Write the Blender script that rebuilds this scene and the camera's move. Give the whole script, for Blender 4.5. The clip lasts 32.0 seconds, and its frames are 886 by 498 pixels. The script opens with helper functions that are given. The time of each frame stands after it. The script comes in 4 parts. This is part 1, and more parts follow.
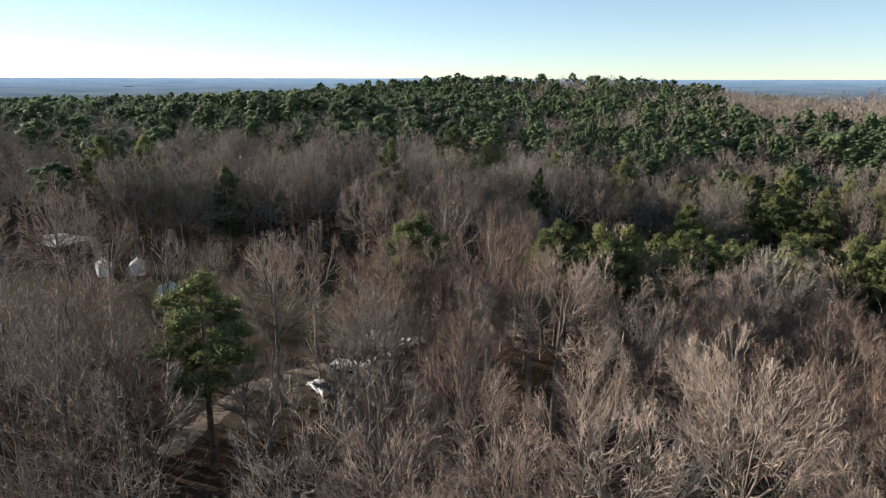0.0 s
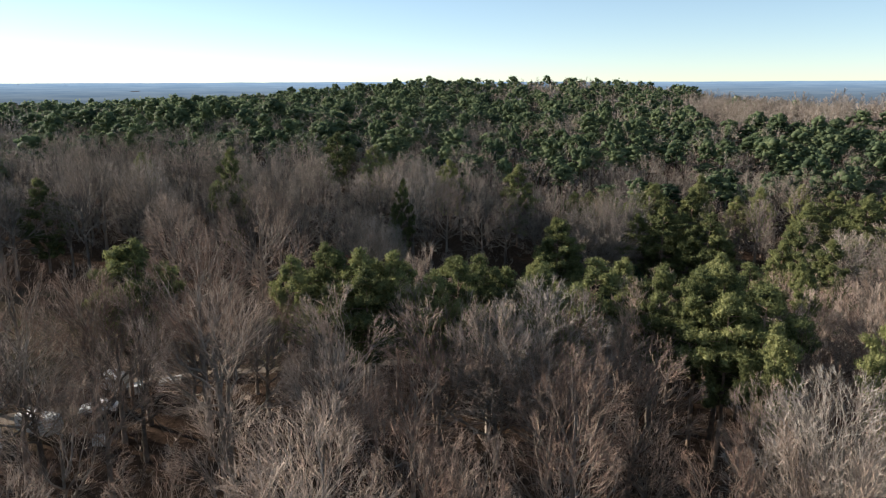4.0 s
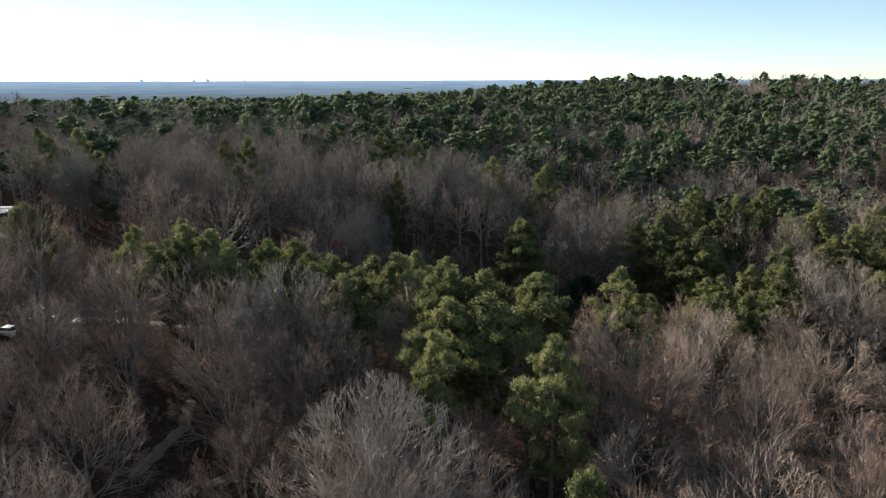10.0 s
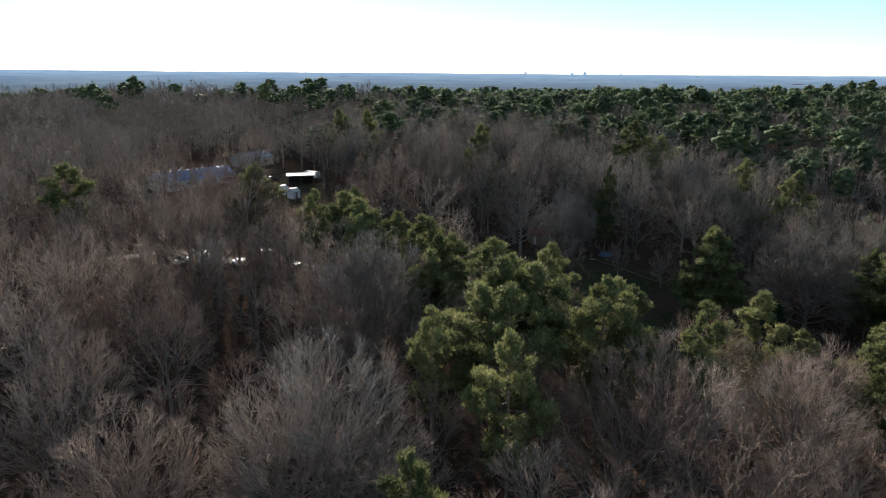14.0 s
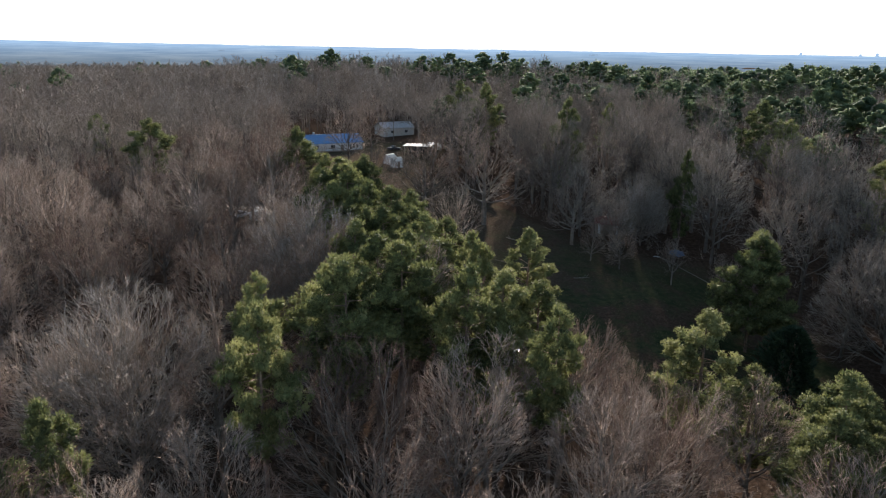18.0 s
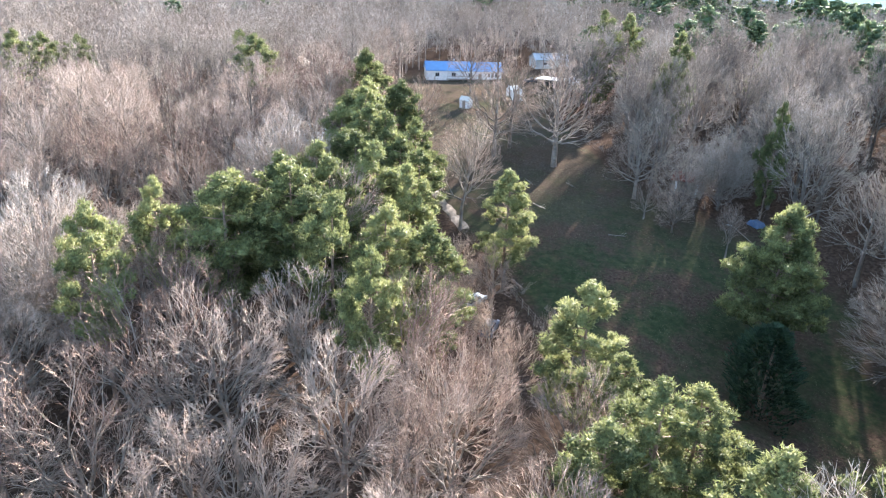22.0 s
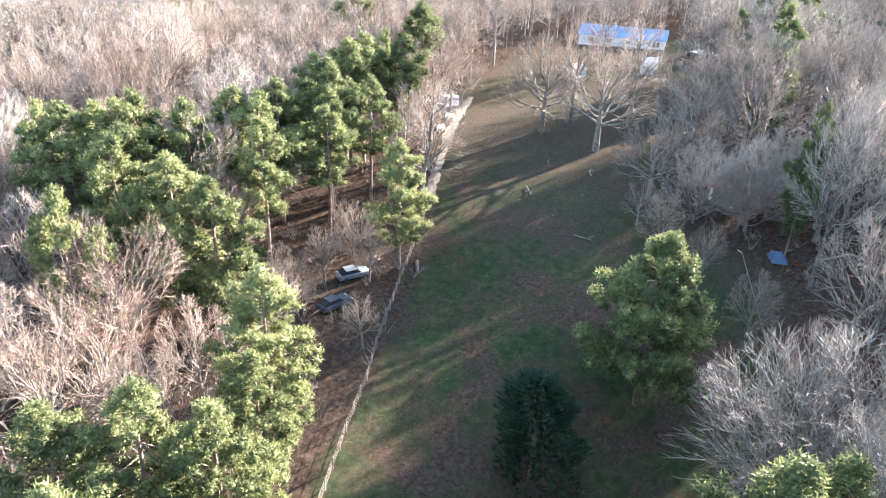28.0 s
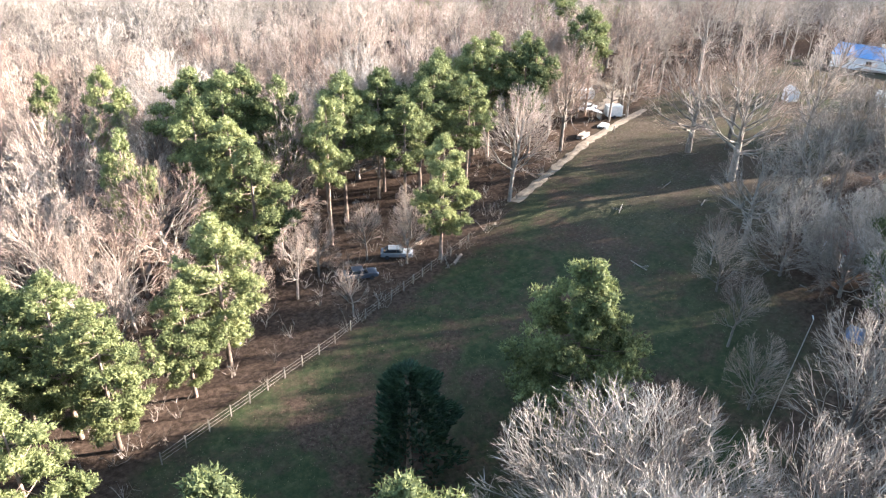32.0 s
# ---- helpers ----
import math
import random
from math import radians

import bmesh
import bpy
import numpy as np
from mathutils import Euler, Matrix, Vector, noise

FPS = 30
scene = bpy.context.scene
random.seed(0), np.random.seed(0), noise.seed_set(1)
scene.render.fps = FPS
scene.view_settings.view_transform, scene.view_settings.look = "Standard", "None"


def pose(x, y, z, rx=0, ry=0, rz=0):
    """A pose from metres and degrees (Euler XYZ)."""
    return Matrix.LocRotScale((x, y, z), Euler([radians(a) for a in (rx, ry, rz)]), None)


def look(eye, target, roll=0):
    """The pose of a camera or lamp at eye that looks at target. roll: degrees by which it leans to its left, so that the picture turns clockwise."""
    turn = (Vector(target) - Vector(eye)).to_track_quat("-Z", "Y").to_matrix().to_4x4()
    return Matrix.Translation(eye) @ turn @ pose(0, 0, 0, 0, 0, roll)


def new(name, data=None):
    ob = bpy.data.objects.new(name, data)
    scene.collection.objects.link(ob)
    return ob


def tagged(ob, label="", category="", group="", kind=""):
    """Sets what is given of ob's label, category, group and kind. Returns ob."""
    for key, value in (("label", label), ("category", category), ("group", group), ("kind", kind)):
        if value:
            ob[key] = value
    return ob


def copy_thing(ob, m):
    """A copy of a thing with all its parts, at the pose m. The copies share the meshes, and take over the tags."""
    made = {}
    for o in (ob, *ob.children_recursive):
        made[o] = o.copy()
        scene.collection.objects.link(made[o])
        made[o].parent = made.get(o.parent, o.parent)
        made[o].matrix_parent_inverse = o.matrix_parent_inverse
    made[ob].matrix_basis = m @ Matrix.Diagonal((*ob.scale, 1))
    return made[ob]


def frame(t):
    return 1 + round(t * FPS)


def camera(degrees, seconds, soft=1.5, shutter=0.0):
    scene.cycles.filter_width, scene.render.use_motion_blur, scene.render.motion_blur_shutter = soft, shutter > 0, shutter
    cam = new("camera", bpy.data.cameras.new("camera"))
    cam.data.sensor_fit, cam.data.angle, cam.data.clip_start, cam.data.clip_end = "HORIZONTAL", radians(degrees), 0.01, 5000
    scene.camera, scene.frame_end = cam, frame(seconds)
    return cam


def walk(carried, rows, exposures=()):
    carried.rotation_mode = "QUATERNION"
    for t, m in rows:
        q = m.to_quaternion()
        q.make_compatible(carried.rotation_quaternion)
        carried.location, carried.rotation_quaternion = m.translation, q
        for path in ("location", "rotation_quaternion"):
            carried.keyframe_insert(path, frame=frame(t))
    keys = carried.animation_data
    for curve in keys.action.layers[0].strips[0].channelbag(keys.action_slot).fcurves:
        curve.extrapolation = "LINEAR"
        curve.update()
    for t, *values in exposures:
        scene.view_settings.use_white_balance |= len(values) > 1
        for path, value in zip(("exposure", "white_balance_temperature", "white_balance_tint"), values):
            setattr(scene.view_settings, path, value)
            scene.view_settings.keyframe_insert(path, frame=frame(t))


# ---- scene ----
cam = camera(65.9, 32.0, 1.2)
METRES, EYE, TILT, LEAN, TURN = 300.0, 43.0, -13.9, -0.15, 0.0
ROWS = [
    (0.0, 0.0, 0.0, 0.0, 0.0, 0.0, -0.0),
    (0.5, 0.0116, 0.0097, 0.0027, 0.08, 0.01, -0.07),
    (1.0, 0.0235, 0.0183, 0.005, 0.22, 0.08, -0.13),
    (1.5, 0.0365, 0.0253, 0.0066, 0.4, 0.12, -0.12),
    (2.0, 0.0512, 0.0311, 0.0081, 0.57, 0.17, -0.08),
    (2.5, 0.067, 0.036, 0.009, 0.74, 0.21, -0.01),
    (3.0, 0.0837, 0.0399, 0.0097, 0.88, 0.24, 0.01),
    (3.5, 0.1012, 0.0431, 0.0104, 1.02, 0.24, 0.05),
    (4.0, 0.1192, 0.0456, 0.011, 1.14, 0.25, 0.07),
    (4.5, 0.1374, 0.0473, 0.0118, 1.27, 0.24, 0.06),
    (6.5, 0.2075, 0.0556, 0.0133, 4.79, 0.1, -0.91),
    (7.0, 0.2244, 0.0577, 0.0138, 6.4, 0.04, -1.26),
    (7.5, 0.2412, 0.0602, 0.0139, 8.02, -0.01, -1.65),
    (8.0, 0.2577, 0.0627, 0.0142, 9.74, -0.06, -2.06),
    (8.5, 0.2739, 0.0653, 0.0145, 11.96, -0.15, -2.61),
    (9.0, 0.2898, 0.0682, 0.0153, 15.19, -0.35, -3.37),
    (9.5, 0.3055, 0.0719, 0.0158, 18.82, -0.59, -4.23),
    (10.0, 0.3211, 0.076, 0.0167, 22.42, -0.87, -5.07),
    (10.5, 0.3363, 0.0804, 0.0174, 26.05, -1.2, -5.94),
    (11.0, 0.3512, 0.0855, 0.0184, 30.66, -1.73, -6.98),
    (11.5, 0.3656, 0.0913, 0.0197, 35.1, -2.37, -8.09),
    (12.0, 0.3786, 0.0987, 0.0214, 38.84, -3.02, -9.01),
    (12.5, 0.3902, 0.1075, 0.0231, 42.38, -3.67, -9.78),
    (13.0, 0.4006, 0.1174, 0.0254, 45.94, -4.44, -10.44),
    (13.5, 0.4098, 0.1287, 0.0276, 49.22, -5.12, -10.94),
    (14.0, 0.4179, 0.1405, 0.0299, 52.36, -5.77, -11.43),
    (14.5, 0.4253, 0.1542, 0.0325, 55.0, -6.27, -11.67),
    (16.5, 0.45, 0.2227, 0.0456, 63.85, -7.69, -12.82),
    (17.0, 0.4552, 0.2389, 0.0492, 67.07, -8.89, -13.26),
    (17.5, 0.4593, 0.2547, 0.0526, 70.17, -10.67, -13.86),
    (18.0, 0.4627, 0.2702, 0.0562, 73.25, -12.12, -14.29),
    (18.5, 0.4653, 0.2856, 0.0595, 76.44, -12.99, -14.68),
    (19.0, 0.4672, 0.3008, 0.0632, 79.69, -13.95, -14.98),
    (19.5, 0.4683, 0.316, 0.0667, 82.93, -15.18, -15.2),
    (20.0, 0.4684, 0.3308, 0.0704, 85.75, -16.58, -15.38),
    (20.5, 0.468, 0.3457, 0.0738, 88.05, -17.63, -15.56),
    (21.0, 0.4668, 0.3604, 0.077, 89.99, -18.6, -15.69),
    (21.5, 0.4649, 0.3748, 0.0803, 92.16, -20.59, -15.74),
    (22.0, 0.4625, 0.3889, 0.0839, 94.49, -23.03, -15.86),
    (22.5, 0.4593, 0.4025, 0.0878, 96.85, -25.34, -15.94),
    (23.0, 0.4555, 0.4162, 0.0911, 99.31, -26.99, -15.95),
    (23.5, 0.4512, 0.4294, 0.0944, 101.9, -28.04, -15.94),
    (24.0, 0.4463, 0.4424, 0.0979, 104.67, -28.99, -15.89),
    (24.5, 0.4408, 0.4554, 0.1015, 107.88, -30.03, -15.75),
    (26.5, 0.4132, 0.5049, 0.1139, 117.9, -32.53, -14.73),
    (27.0, 0.4059, 0.5164, 0.1172, 118.22, -32.59, -14.73),
    (27.5, 0.3989, 0.5269, 0.12, 118.75, -32.67, -14.72),
    (28.0, 0.3915, 0.5377, 0.1231, 120.44, -33.06, -14.65),
    (28.5, 0.3837, 0.5488, 0.1263, 124.6, -34.08, -14.1),
    (29.0, 0.3757, 0.56, 0.1297, 128.07, -34.9, -13.56),
    (29.5, 0.3676, 0.5708, 0.1332, 131.15, -35.59, -13.05),
    (30.0, 0.3595, 0.5817, 0.1364, 134.11, -36.15, -12.41),
    (30.5, 0.3512, 0.5918, 0.1395, 137.22, -36.76, -11.84),
    (31.0, 0.3424, 0.602, 0.1426, 140.61, -37.4, -11.09),
    (31.5, 0.3332, 0.6118, 0.1454, 144.08, -37.99, -10.28),
    (32.0, 0.3237, 0.6212, 0.1487, 147.3, -38.55, -9.57),
]
EXPOSURES = [(0, 1.32, 6350, 11), (2, 1.36, 6450, 11), (9, 1.38, 6450, 11), (12, 1.42, 6350, 11), (16, 1.22, 6250, 11), (18, 1.68, 6350, 13), (19, 2.2, 6400, 14), (21, 2.95, 6100, 14), (22, 3.68, 5900, 14), (23, 3.95, 5850, 13), (24, 4.0, 5900, 13),
             (26.5, 3.98, 5900, 13), (29, 3.95, 5950, 13), (32, 3.6, 6000, 12)]
walk(cam, [(t, pose(0, 0, EYE, TILT, LEAN, TURN) @ pose(METRES * x, METRES * y, METRES * z, 90 + pitch, roll, yaw)) for t, x, y, z, yaw, pitch, roll in ROWS], EXPOSURES)

# ---- sky and sun: a low winter afternoon sun in the west ----
SUN_ELEV = 17.0
SUN_FLAT = Vector((-0.93, 0.367, 0)).normalized()
world = bpy.data.worlds.new("sky")
scene.world = world
world.use_nodes = True
wn = world.node_tree.nodes
sky = wn.new("ShaderNodeTexSky")
sky.sky_type = "NISHITA"
sky.sun_disc = False
sky.sun_elevation = radians(SUN_ELEV)
sky.sun_rotation = math.atan2(SUN_FLAT.x, SUN_FLAT.y)
sky.air_density, sky.dust_density, sky.ozone_density = 0.7, 0.05, 1.2
sky.altitude = 300
wn["Background"].inputs["Strength"].default_value = 0.062
veil = wn.new("ShaderNodeMixRGB")
veil.inputs[0].default_value, veil.inputs[2].default_value = 0.16, (5.2, 7.2, 7.6, 1)
world.node_tree.links.new(sky.outputs[0], veil.inputs[1])
world.node_tree.links.new(veil.outputs[0], wn["Background"].inputs["Color"])
lamp = bpy.data.lights.new("sun", "SUN")
lamp.energy, lamp.angle, lamp.color = 5.0, radians(0.6), (1.0, 0.9, 0.78)
sun = new("sun", lamp)
to_sun = SUN_FLAT * math.cos(radians(SUN_ELEV)) + Vector((0, 0, math.sin(radians(SUN_ELEV))))
sun.matrix_world = look(to_sun * 500, (0, 0, 0))


# ---- materials ----
def material(name, stops, scale=1.0, rough=0.85, bump=0.0, bump_scale=20.0, metal=0.0, vary=0.0, leaf=0.0, island=0.0, detail=6.0):
    """Noise-driven colour between stops at two scales, with relief; vary: change from object to object; leaf: light let through."""
    m = bpy.data.materials.new(name)
    m.use_nodes = True
    n, l = m.node_tree.nodes, m.node_tree.links
    b = n["Principled BSDF"]
    b.inputs["Roughness"].default_value, b.inputs["Metallic"].default_value = rough, metal
    b.inputs["Specular IOR Level"].default_value = 0.25
    geo = n.new("ShaderNodeNewGeometry")
    tex = n.new("ShaderNodeTexNoise")
    tex.inputs["Scale"].default_value, tex.inputs["Detail"].default_value = scale, detail
    tex.inputs["Roughness"].default_value = 0.65
    l.new(geo.outputs["Position"], tex.inputs["Vector"])
    ramp = n.new("ShaderNodeValToRGB")
    e = ramp.color_ramp.elements
    while len(e) < len(stops):
        e.new(0.5)
    for i, c in enumerate(stops):
        e[i].position = 0.3 + 0.4 * i / max(1, len(stops) - 1)
        e[i].color = (*c, 1)
    value = tex.outputs["Fac"]
    for amount, node, out in ((vary, "ShaderNodeObjectInfo", "Random"), (island, "ShaderNodeNewGeometry", "Random Per Island")):
        if amount:
            src = n.new(node)
            ma = n.new("ShaderNodeMath")
            ma.operation = "MULTIPLY_ADD"
            l.new(src.outputs[out], ma.inputs[0])
            ma.inputs[1].default_value = amount
            add = n.new("ShaderNodeMath")
            add.operation = "SUBTRACT"
            l.new(value, add.inputs[0])
            add.inputs[1].default_value = amount / 2
            l.new(add.outputs[0], ma.inputs[2])
            value = ma.outputs[0]
    l.new(value, ramp.inputs["Fac"])
    l.new(ramp.outputs["Color"], b.inputs["Base Color"])
    if bump:
        t2 = n.new("ShaderNodeTexNoise")
        t2.inputs["Scale"].default_value, t2.inputs["Detail"].default_value = bump_scale, 4
        l.new(geo.outputs["Position"], t2.inputs["Vector"])
        bp = n.new("ShaderNodeBump")
        bp.inputs["Strength"].default_value, bp.inputs["Distance"].default_value = bump, 0.1
        l.new(t2.outputs["Fac"], bp.inputs["Height"])
        l.new(bp.outputs["Normal"], b.inputs["Normal"])
    if leaf:
        tr = n.new("ShaderNodeBsdfTranslucent")
        l.new(ramp.outputs["Color"], tr.inputs["Color"])
        mix = n.new("ShaderNodeMixShader")
        mix.inputs[0].default_value = leaf
        l.new(b.outputs[0], mix.inputs[1])
        l.new(tr.outputs[0], mix.inputs[2])
        l.new(mix.outputs[0], n["Material Output"].inputs["Surface"])
    return m


BARK = material("grey_bark", [(0.09, 0.07, 0.055), (0.175, 0.143, 0.115), (0.285, 0.24, 0.2)], 0.9, 0.9, 0.5, 14, vary=0.25)
TWIG = material("fine_twigs", [(0.15, 0.096, 0.071), (0.255, 0.184, 0.14), (0.375, 0.295, 0.235)], 0.12, 0.9, vary=0.45, island=0.3)
TWIG_FAR = material("fine_twigs_far", [(0.135, 0.10, 0.078), (0.23, 0.185, 0.148), (0.35, 0.30, 0.25)], 0.05, 0.9, island=0.3)
# Pale fan trees; part of the paleness is sunlight put into the twig colour.
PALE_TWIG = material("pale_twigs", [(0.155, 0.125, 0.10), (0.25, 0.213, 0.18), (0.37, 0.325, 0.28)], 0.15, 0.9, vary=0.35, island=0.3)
TRUNK_FAR = material("dull_bark", [(0.075, 0.06, 0.048), (0.135, 0.11, 0.09), (0.21, 0.18, 0.15)], 0.4, 0.95, island=0.3)
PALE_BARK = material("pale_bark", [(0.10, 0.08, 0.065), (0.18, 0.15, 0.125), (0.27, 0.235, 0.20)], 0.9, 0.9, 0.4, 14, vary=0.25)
PINE_BARK = material("pine_bark", [(0.09, 0.065, 0.05), (0.19, 0.135, 0.10), (0.28, 0.20, 0.15)], 2.0, 0.95, 0.6, 10, vary=0.2)
NEEDLE = material("pine_needles", [(0.058, 0.07, 0.027), (0.128, 0.14, 0.053), (0.225, 0.228, 0.092)], 0.25, 0.8, vary=0.25, island=0.3, leaf=0.35)
# Bluer than NEEDLE: some distance haze is put into the far crowns' colour.
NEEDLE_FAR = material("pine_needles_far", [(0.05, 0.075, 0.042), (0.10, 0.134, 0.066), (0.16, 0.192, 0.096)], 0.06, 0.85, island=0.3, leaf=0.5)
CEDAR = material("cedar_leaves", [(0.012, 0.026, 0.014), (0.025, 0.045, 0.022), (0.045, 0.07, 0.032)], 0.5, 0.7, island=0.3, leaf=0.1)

# ---- lie of the land ----
def smooth(v):
    v = np.clip(v, 0, 1)
    return v * v * (3 - 2 * v)


def land(x, y):
    """Height of the ground, for numbers or arrays."""
    x, y = np.asarray(x, float), np.asarray(y, float)
    r = np.hypot(x - 40, y - 110)
    z = 3.5 - 8.0 * smooth((x + 12) / 88)
    z = z + 33 * np.exp(-((x - 118) / 215) ** 2 - ((y - 625) / 215) ** 2)
    z = z + 9 * np.exp(-((x + 20) / 240) ** 2 - ((y - 320) / 110) ** 2)
    z = z + 16 * np.exp(-((x - 250) / 110) ** 2 - ((y - 345) / 110) ** 2)
    z = z + 12 * np.exp(-((x + 300) / 110) ** 2 - ((y - 145) / 110) ** 2)
    z = z + 8.5 * np.exp(-((x + 190) / 55) ** 2 - ((y - 218) / 50) ** 2)
    z = z - 3.0 * np.exp(-((x - 80) / 60) ** 2 - ((y - 165) / 16) ** 2)
    z = z + 3.2 * smooth((-x - 18) / 62)
    z = z + 0.5 * np.sin(x / 17 + 1) * np.sin(y / 23) + 0.25 * np.sin(x / 6.3) * np.cos(y / 7.9)
    far = smooth((r - 650) / 900)
    return z * (1 - 0.7 * far) - 22 * far + 68 * smooth((r - 1300) / 3700)


def inside(poly, x, y):
    x, y = np.asarray(x, float), np.asarray(y, float)
    hit = np.zeros(x.shape, bool)
    for (x0, y0), (x1, y1) in zip(poly, poly[1:] + poly[:1]):
        cross = (y0 > y) != (y1 > y)
        hit ^= cross & (x < (x1 - x0) * (y - y0) / (y1 - y0 + 1e-9) + x0)
    return hit


MEADOW = [(94, 141), (77, 134), (60, 129), (44, 124), (30, 116), (2, 103), (-26, 93), (-70, 90), (-92, 90), (-112, 98), (-116, 128), (-98, 146), (-76, 146),
          (-58, 131), (-24, 140), (4, 144), (15, 150), (22, 157), (31, 167), (48, 174), (72, 168), (86, 160), (97, 150)]
HOMESTEAD = [(-32, 68), (-22, 70), (-13, 79), (-8, 88), (-16, 93), (-30, 84)]
LAWN = [(-35, 60), (-18, 62), (-8, 80), (-6, 92), (-20, 100), (-40, 112), (-62, 122), (-75, 110), (-62, 90), (-48, 78)]
SHEDS = [(-76, 120), (-44, 108), (-40, 118), (-54, 138), (-74, 140)]

# ---- mesh arrays ----
def mesh_of(name, verts, tris, mat, smooth_shade=False):
    me = bpy.data.meshes.new(name)
    verts, tris = np.asarray(verts, np.float32), np.asarray(tris, np.int32)
    me.vertices.add(len(verts))
    me.vertices.foreach_set("co", verts.ravel())
    me.loops.add(tris.size)
    me.loops.foreach_set("vertex_index", tris.ravel())
    me.polygons.add(len(tris))
    me.polygons.foreach_set("loop_start", np.arange(0, tris.size, 3, dtype=np.int32))
    if smooth_shade:
        me.polygons.foreach_set("use_smooth", np.ones(len(tris), bool))
    me.update(calc_edges=True)
    me.materials.append(mat)
    return me


GOLD = (1 + 5 ** 0.5) / 2
BALL_V = np.array([(-1, GOLD, 0), (1, GOLD, 0), (-1, -GOLD, 0), (1, -GOLD, 0), (0, -1, GOLD), (0, 1, GOLD), (0, -1, -GOLD), (0, 1, -GOLD), (GOLD, 0, -1), (GOLD, 0, 1), (-GOLD, 0, -1), (-GOLD, 0, 1)]) / math.hypot(1, GOLD)
BALL_F = np.array([(0, 11, 5), (0, 5, 1), (0, 1, 7), (0, 7, 10), (0, 10, 11), (1, 5, 9), (5, 11, 4), (11, 10, 2), (10, 7, 6), (7, 1, 8), (3, 9, 4), (3, 4, 2), (3, 2, 6), (3, 6, 8), (3, 8, 9), (4, 9, 5), (2, 4, 11), (6, 2, 10), (8, 6, 7), (9, 8, 1)])


class Soup:
    """Vertices and triangles gathered from many pieces."""

    def __init__(self):
        self.v, self.f, self.n = [], [], 0

    def add(self, v, f):
        v = np.asarray(v, float)
        self.v.append(v)
        self.f.append(np.asarray(f, int) + self.n)
        self.n += len(v)

    def tube(self, pts, radii, sides):
        pts = [Vector(p) for p in pts]
        v, f = [], []
        for i, p in enumerate(pts):
            d = (pts[min(i + 1, len(pts) - 1)] - pts[max(i - 1, 0)]).normalized()
            a = d.orthogonal().normalized()
            b = d.cross(a)
            for k in range(sides):
                w = 2 * math.pi * k / sides
                v.append(p + radii[i] * (math.cos(w) * a + math.sin(w) * b))
        for i in range(len(pts) - 1):
            for k in range(sides):
                a0, a1 = i * sides + k, i * sides + (k + 1) % sides
                f += [(a0, a1, a1 + sides), (a0, a1 + sides, a0 + sides)]
        self.add([tuple(p) for p in v], f)

    def limbs(self, P, R, sides):
        """Many tapered limbs at once; P: points of each one's line, R: its radii."""
        n, m = P.shape[:2]
        d = unit(np.gradient(P, axis=1))
        a = unit(np.cross(d, np.array((0.31, 0.17, 0.93)) + 0 * d))
        b = np.cross(d, a)
        w = 2 * math.pi * np.arange(sides) / sides
        v = P[:, :, None] + R[:, :, None, None] * (np.cos(w)[:, None] * a[:, :, None] + np.sin(w)[:, None] * b[:, :, None])
        i = np.arange(m - 1)[:, None] * sides
        k = np.arange(sides)[None]
        a0, a1 = (i + k).ravel(), (i + (k + 1) % sides).ravel()
        f = np.concatenate([np.stack([a0, a1, a1 + sides], 1), np.stack([a0, a1 + sides, a0 + sides], 1)])
        self.add(v.reshape(-1, 3), (f[None] + (np.arange(n) * m * sides)[:, None, None]).reshape(-1, 3))

    def lumps(self, centre, rad, rng, rough=0.18):
        """Rounded knobbly bodies, one at each centre; rad: radii in x, y and z."""
        n = len(centre)
        k = rng.uniform(1 - rough, 1 + rough, (n, len(BALL_V), 1))
        v = centre[:, None] + BALL_V[None] * k * rad[:, None]
        self.add(v.reshape(-1, 3), (BALL_F[None] + (np.arange(n) * len(BALL_V))[:, None, None]).reshape(-1, 3))

    def spikes(self, base, tip, r):
        """Thin three-sided twigs from base points to tips."""
        base, tip = np.asarray(base, float), np.asarray(tip, float)
        d = tip - base
        up = np.tile((0.31, 0.17, 0.93), (len(d), 1))
        a = np.cross(d, up)
        a /= np.linalg.norm(a, axis=1, keepdims=True) + 1e-9
        b = np.cross(d, a)
        b /= np.linalg.norm(b, axis=1, keepdims=True) + 1e-9
        v = np.stack([base + r * a, base - 0.5 * r * a + 0.87 * r * b, base - 0.5 * r * a - 0.87 * r * b, tip], 1).reshape(-1, 3)
        i = np.arange(len(d))[:, None] * 4
        f = np.concatenate([i + (0, 1, 3), i + (1, 2, 3), i + (2, 0, 3)])
        self.add(v, f)

    def slivers(self, base, tip, r, rng):
        """The finest twigs: one slim triangle each."""
        d = tip - base
        s = unit(np.cross(d, rng.normal(size=d.shape))) * r * 1.5
        v = np.stack([base - s, base + s, tip], 1).reshape(-1, 3)
        self.add(v, np.arange(len(v)).reshape(-1, 3))

    def tufts(self, centre, way, length, width, rng):
        """Needle tufts: two crossed slim triangles each."""
        side = np.cross(way, rng.normal(size=way.shape))
        side /= np.linalg.norm(side, axis=1, keepdims=True) + 1e-9
        other = np.cross(way, side)
        for s in (side, other):
            v = np.stack([centre - s * width - way * length * 0.3, centre + s * width - way * length * 0.3, centre + way * length], 1).reshape(-1, 3)
            self.add(v, np.arange(len(v)).reshape(-1, 3))

    def needles(self, centre, way, length, width, rng):
        """Slim single triangles that point out."""
        s = unit(np.cross(way, rng.normal(size=way.shape))) * width
        v = np.stack([centre - s - way * length * 0.3, centre + s - way * length * 0.3, centre + way * length], 1).reshape(-1, 3)
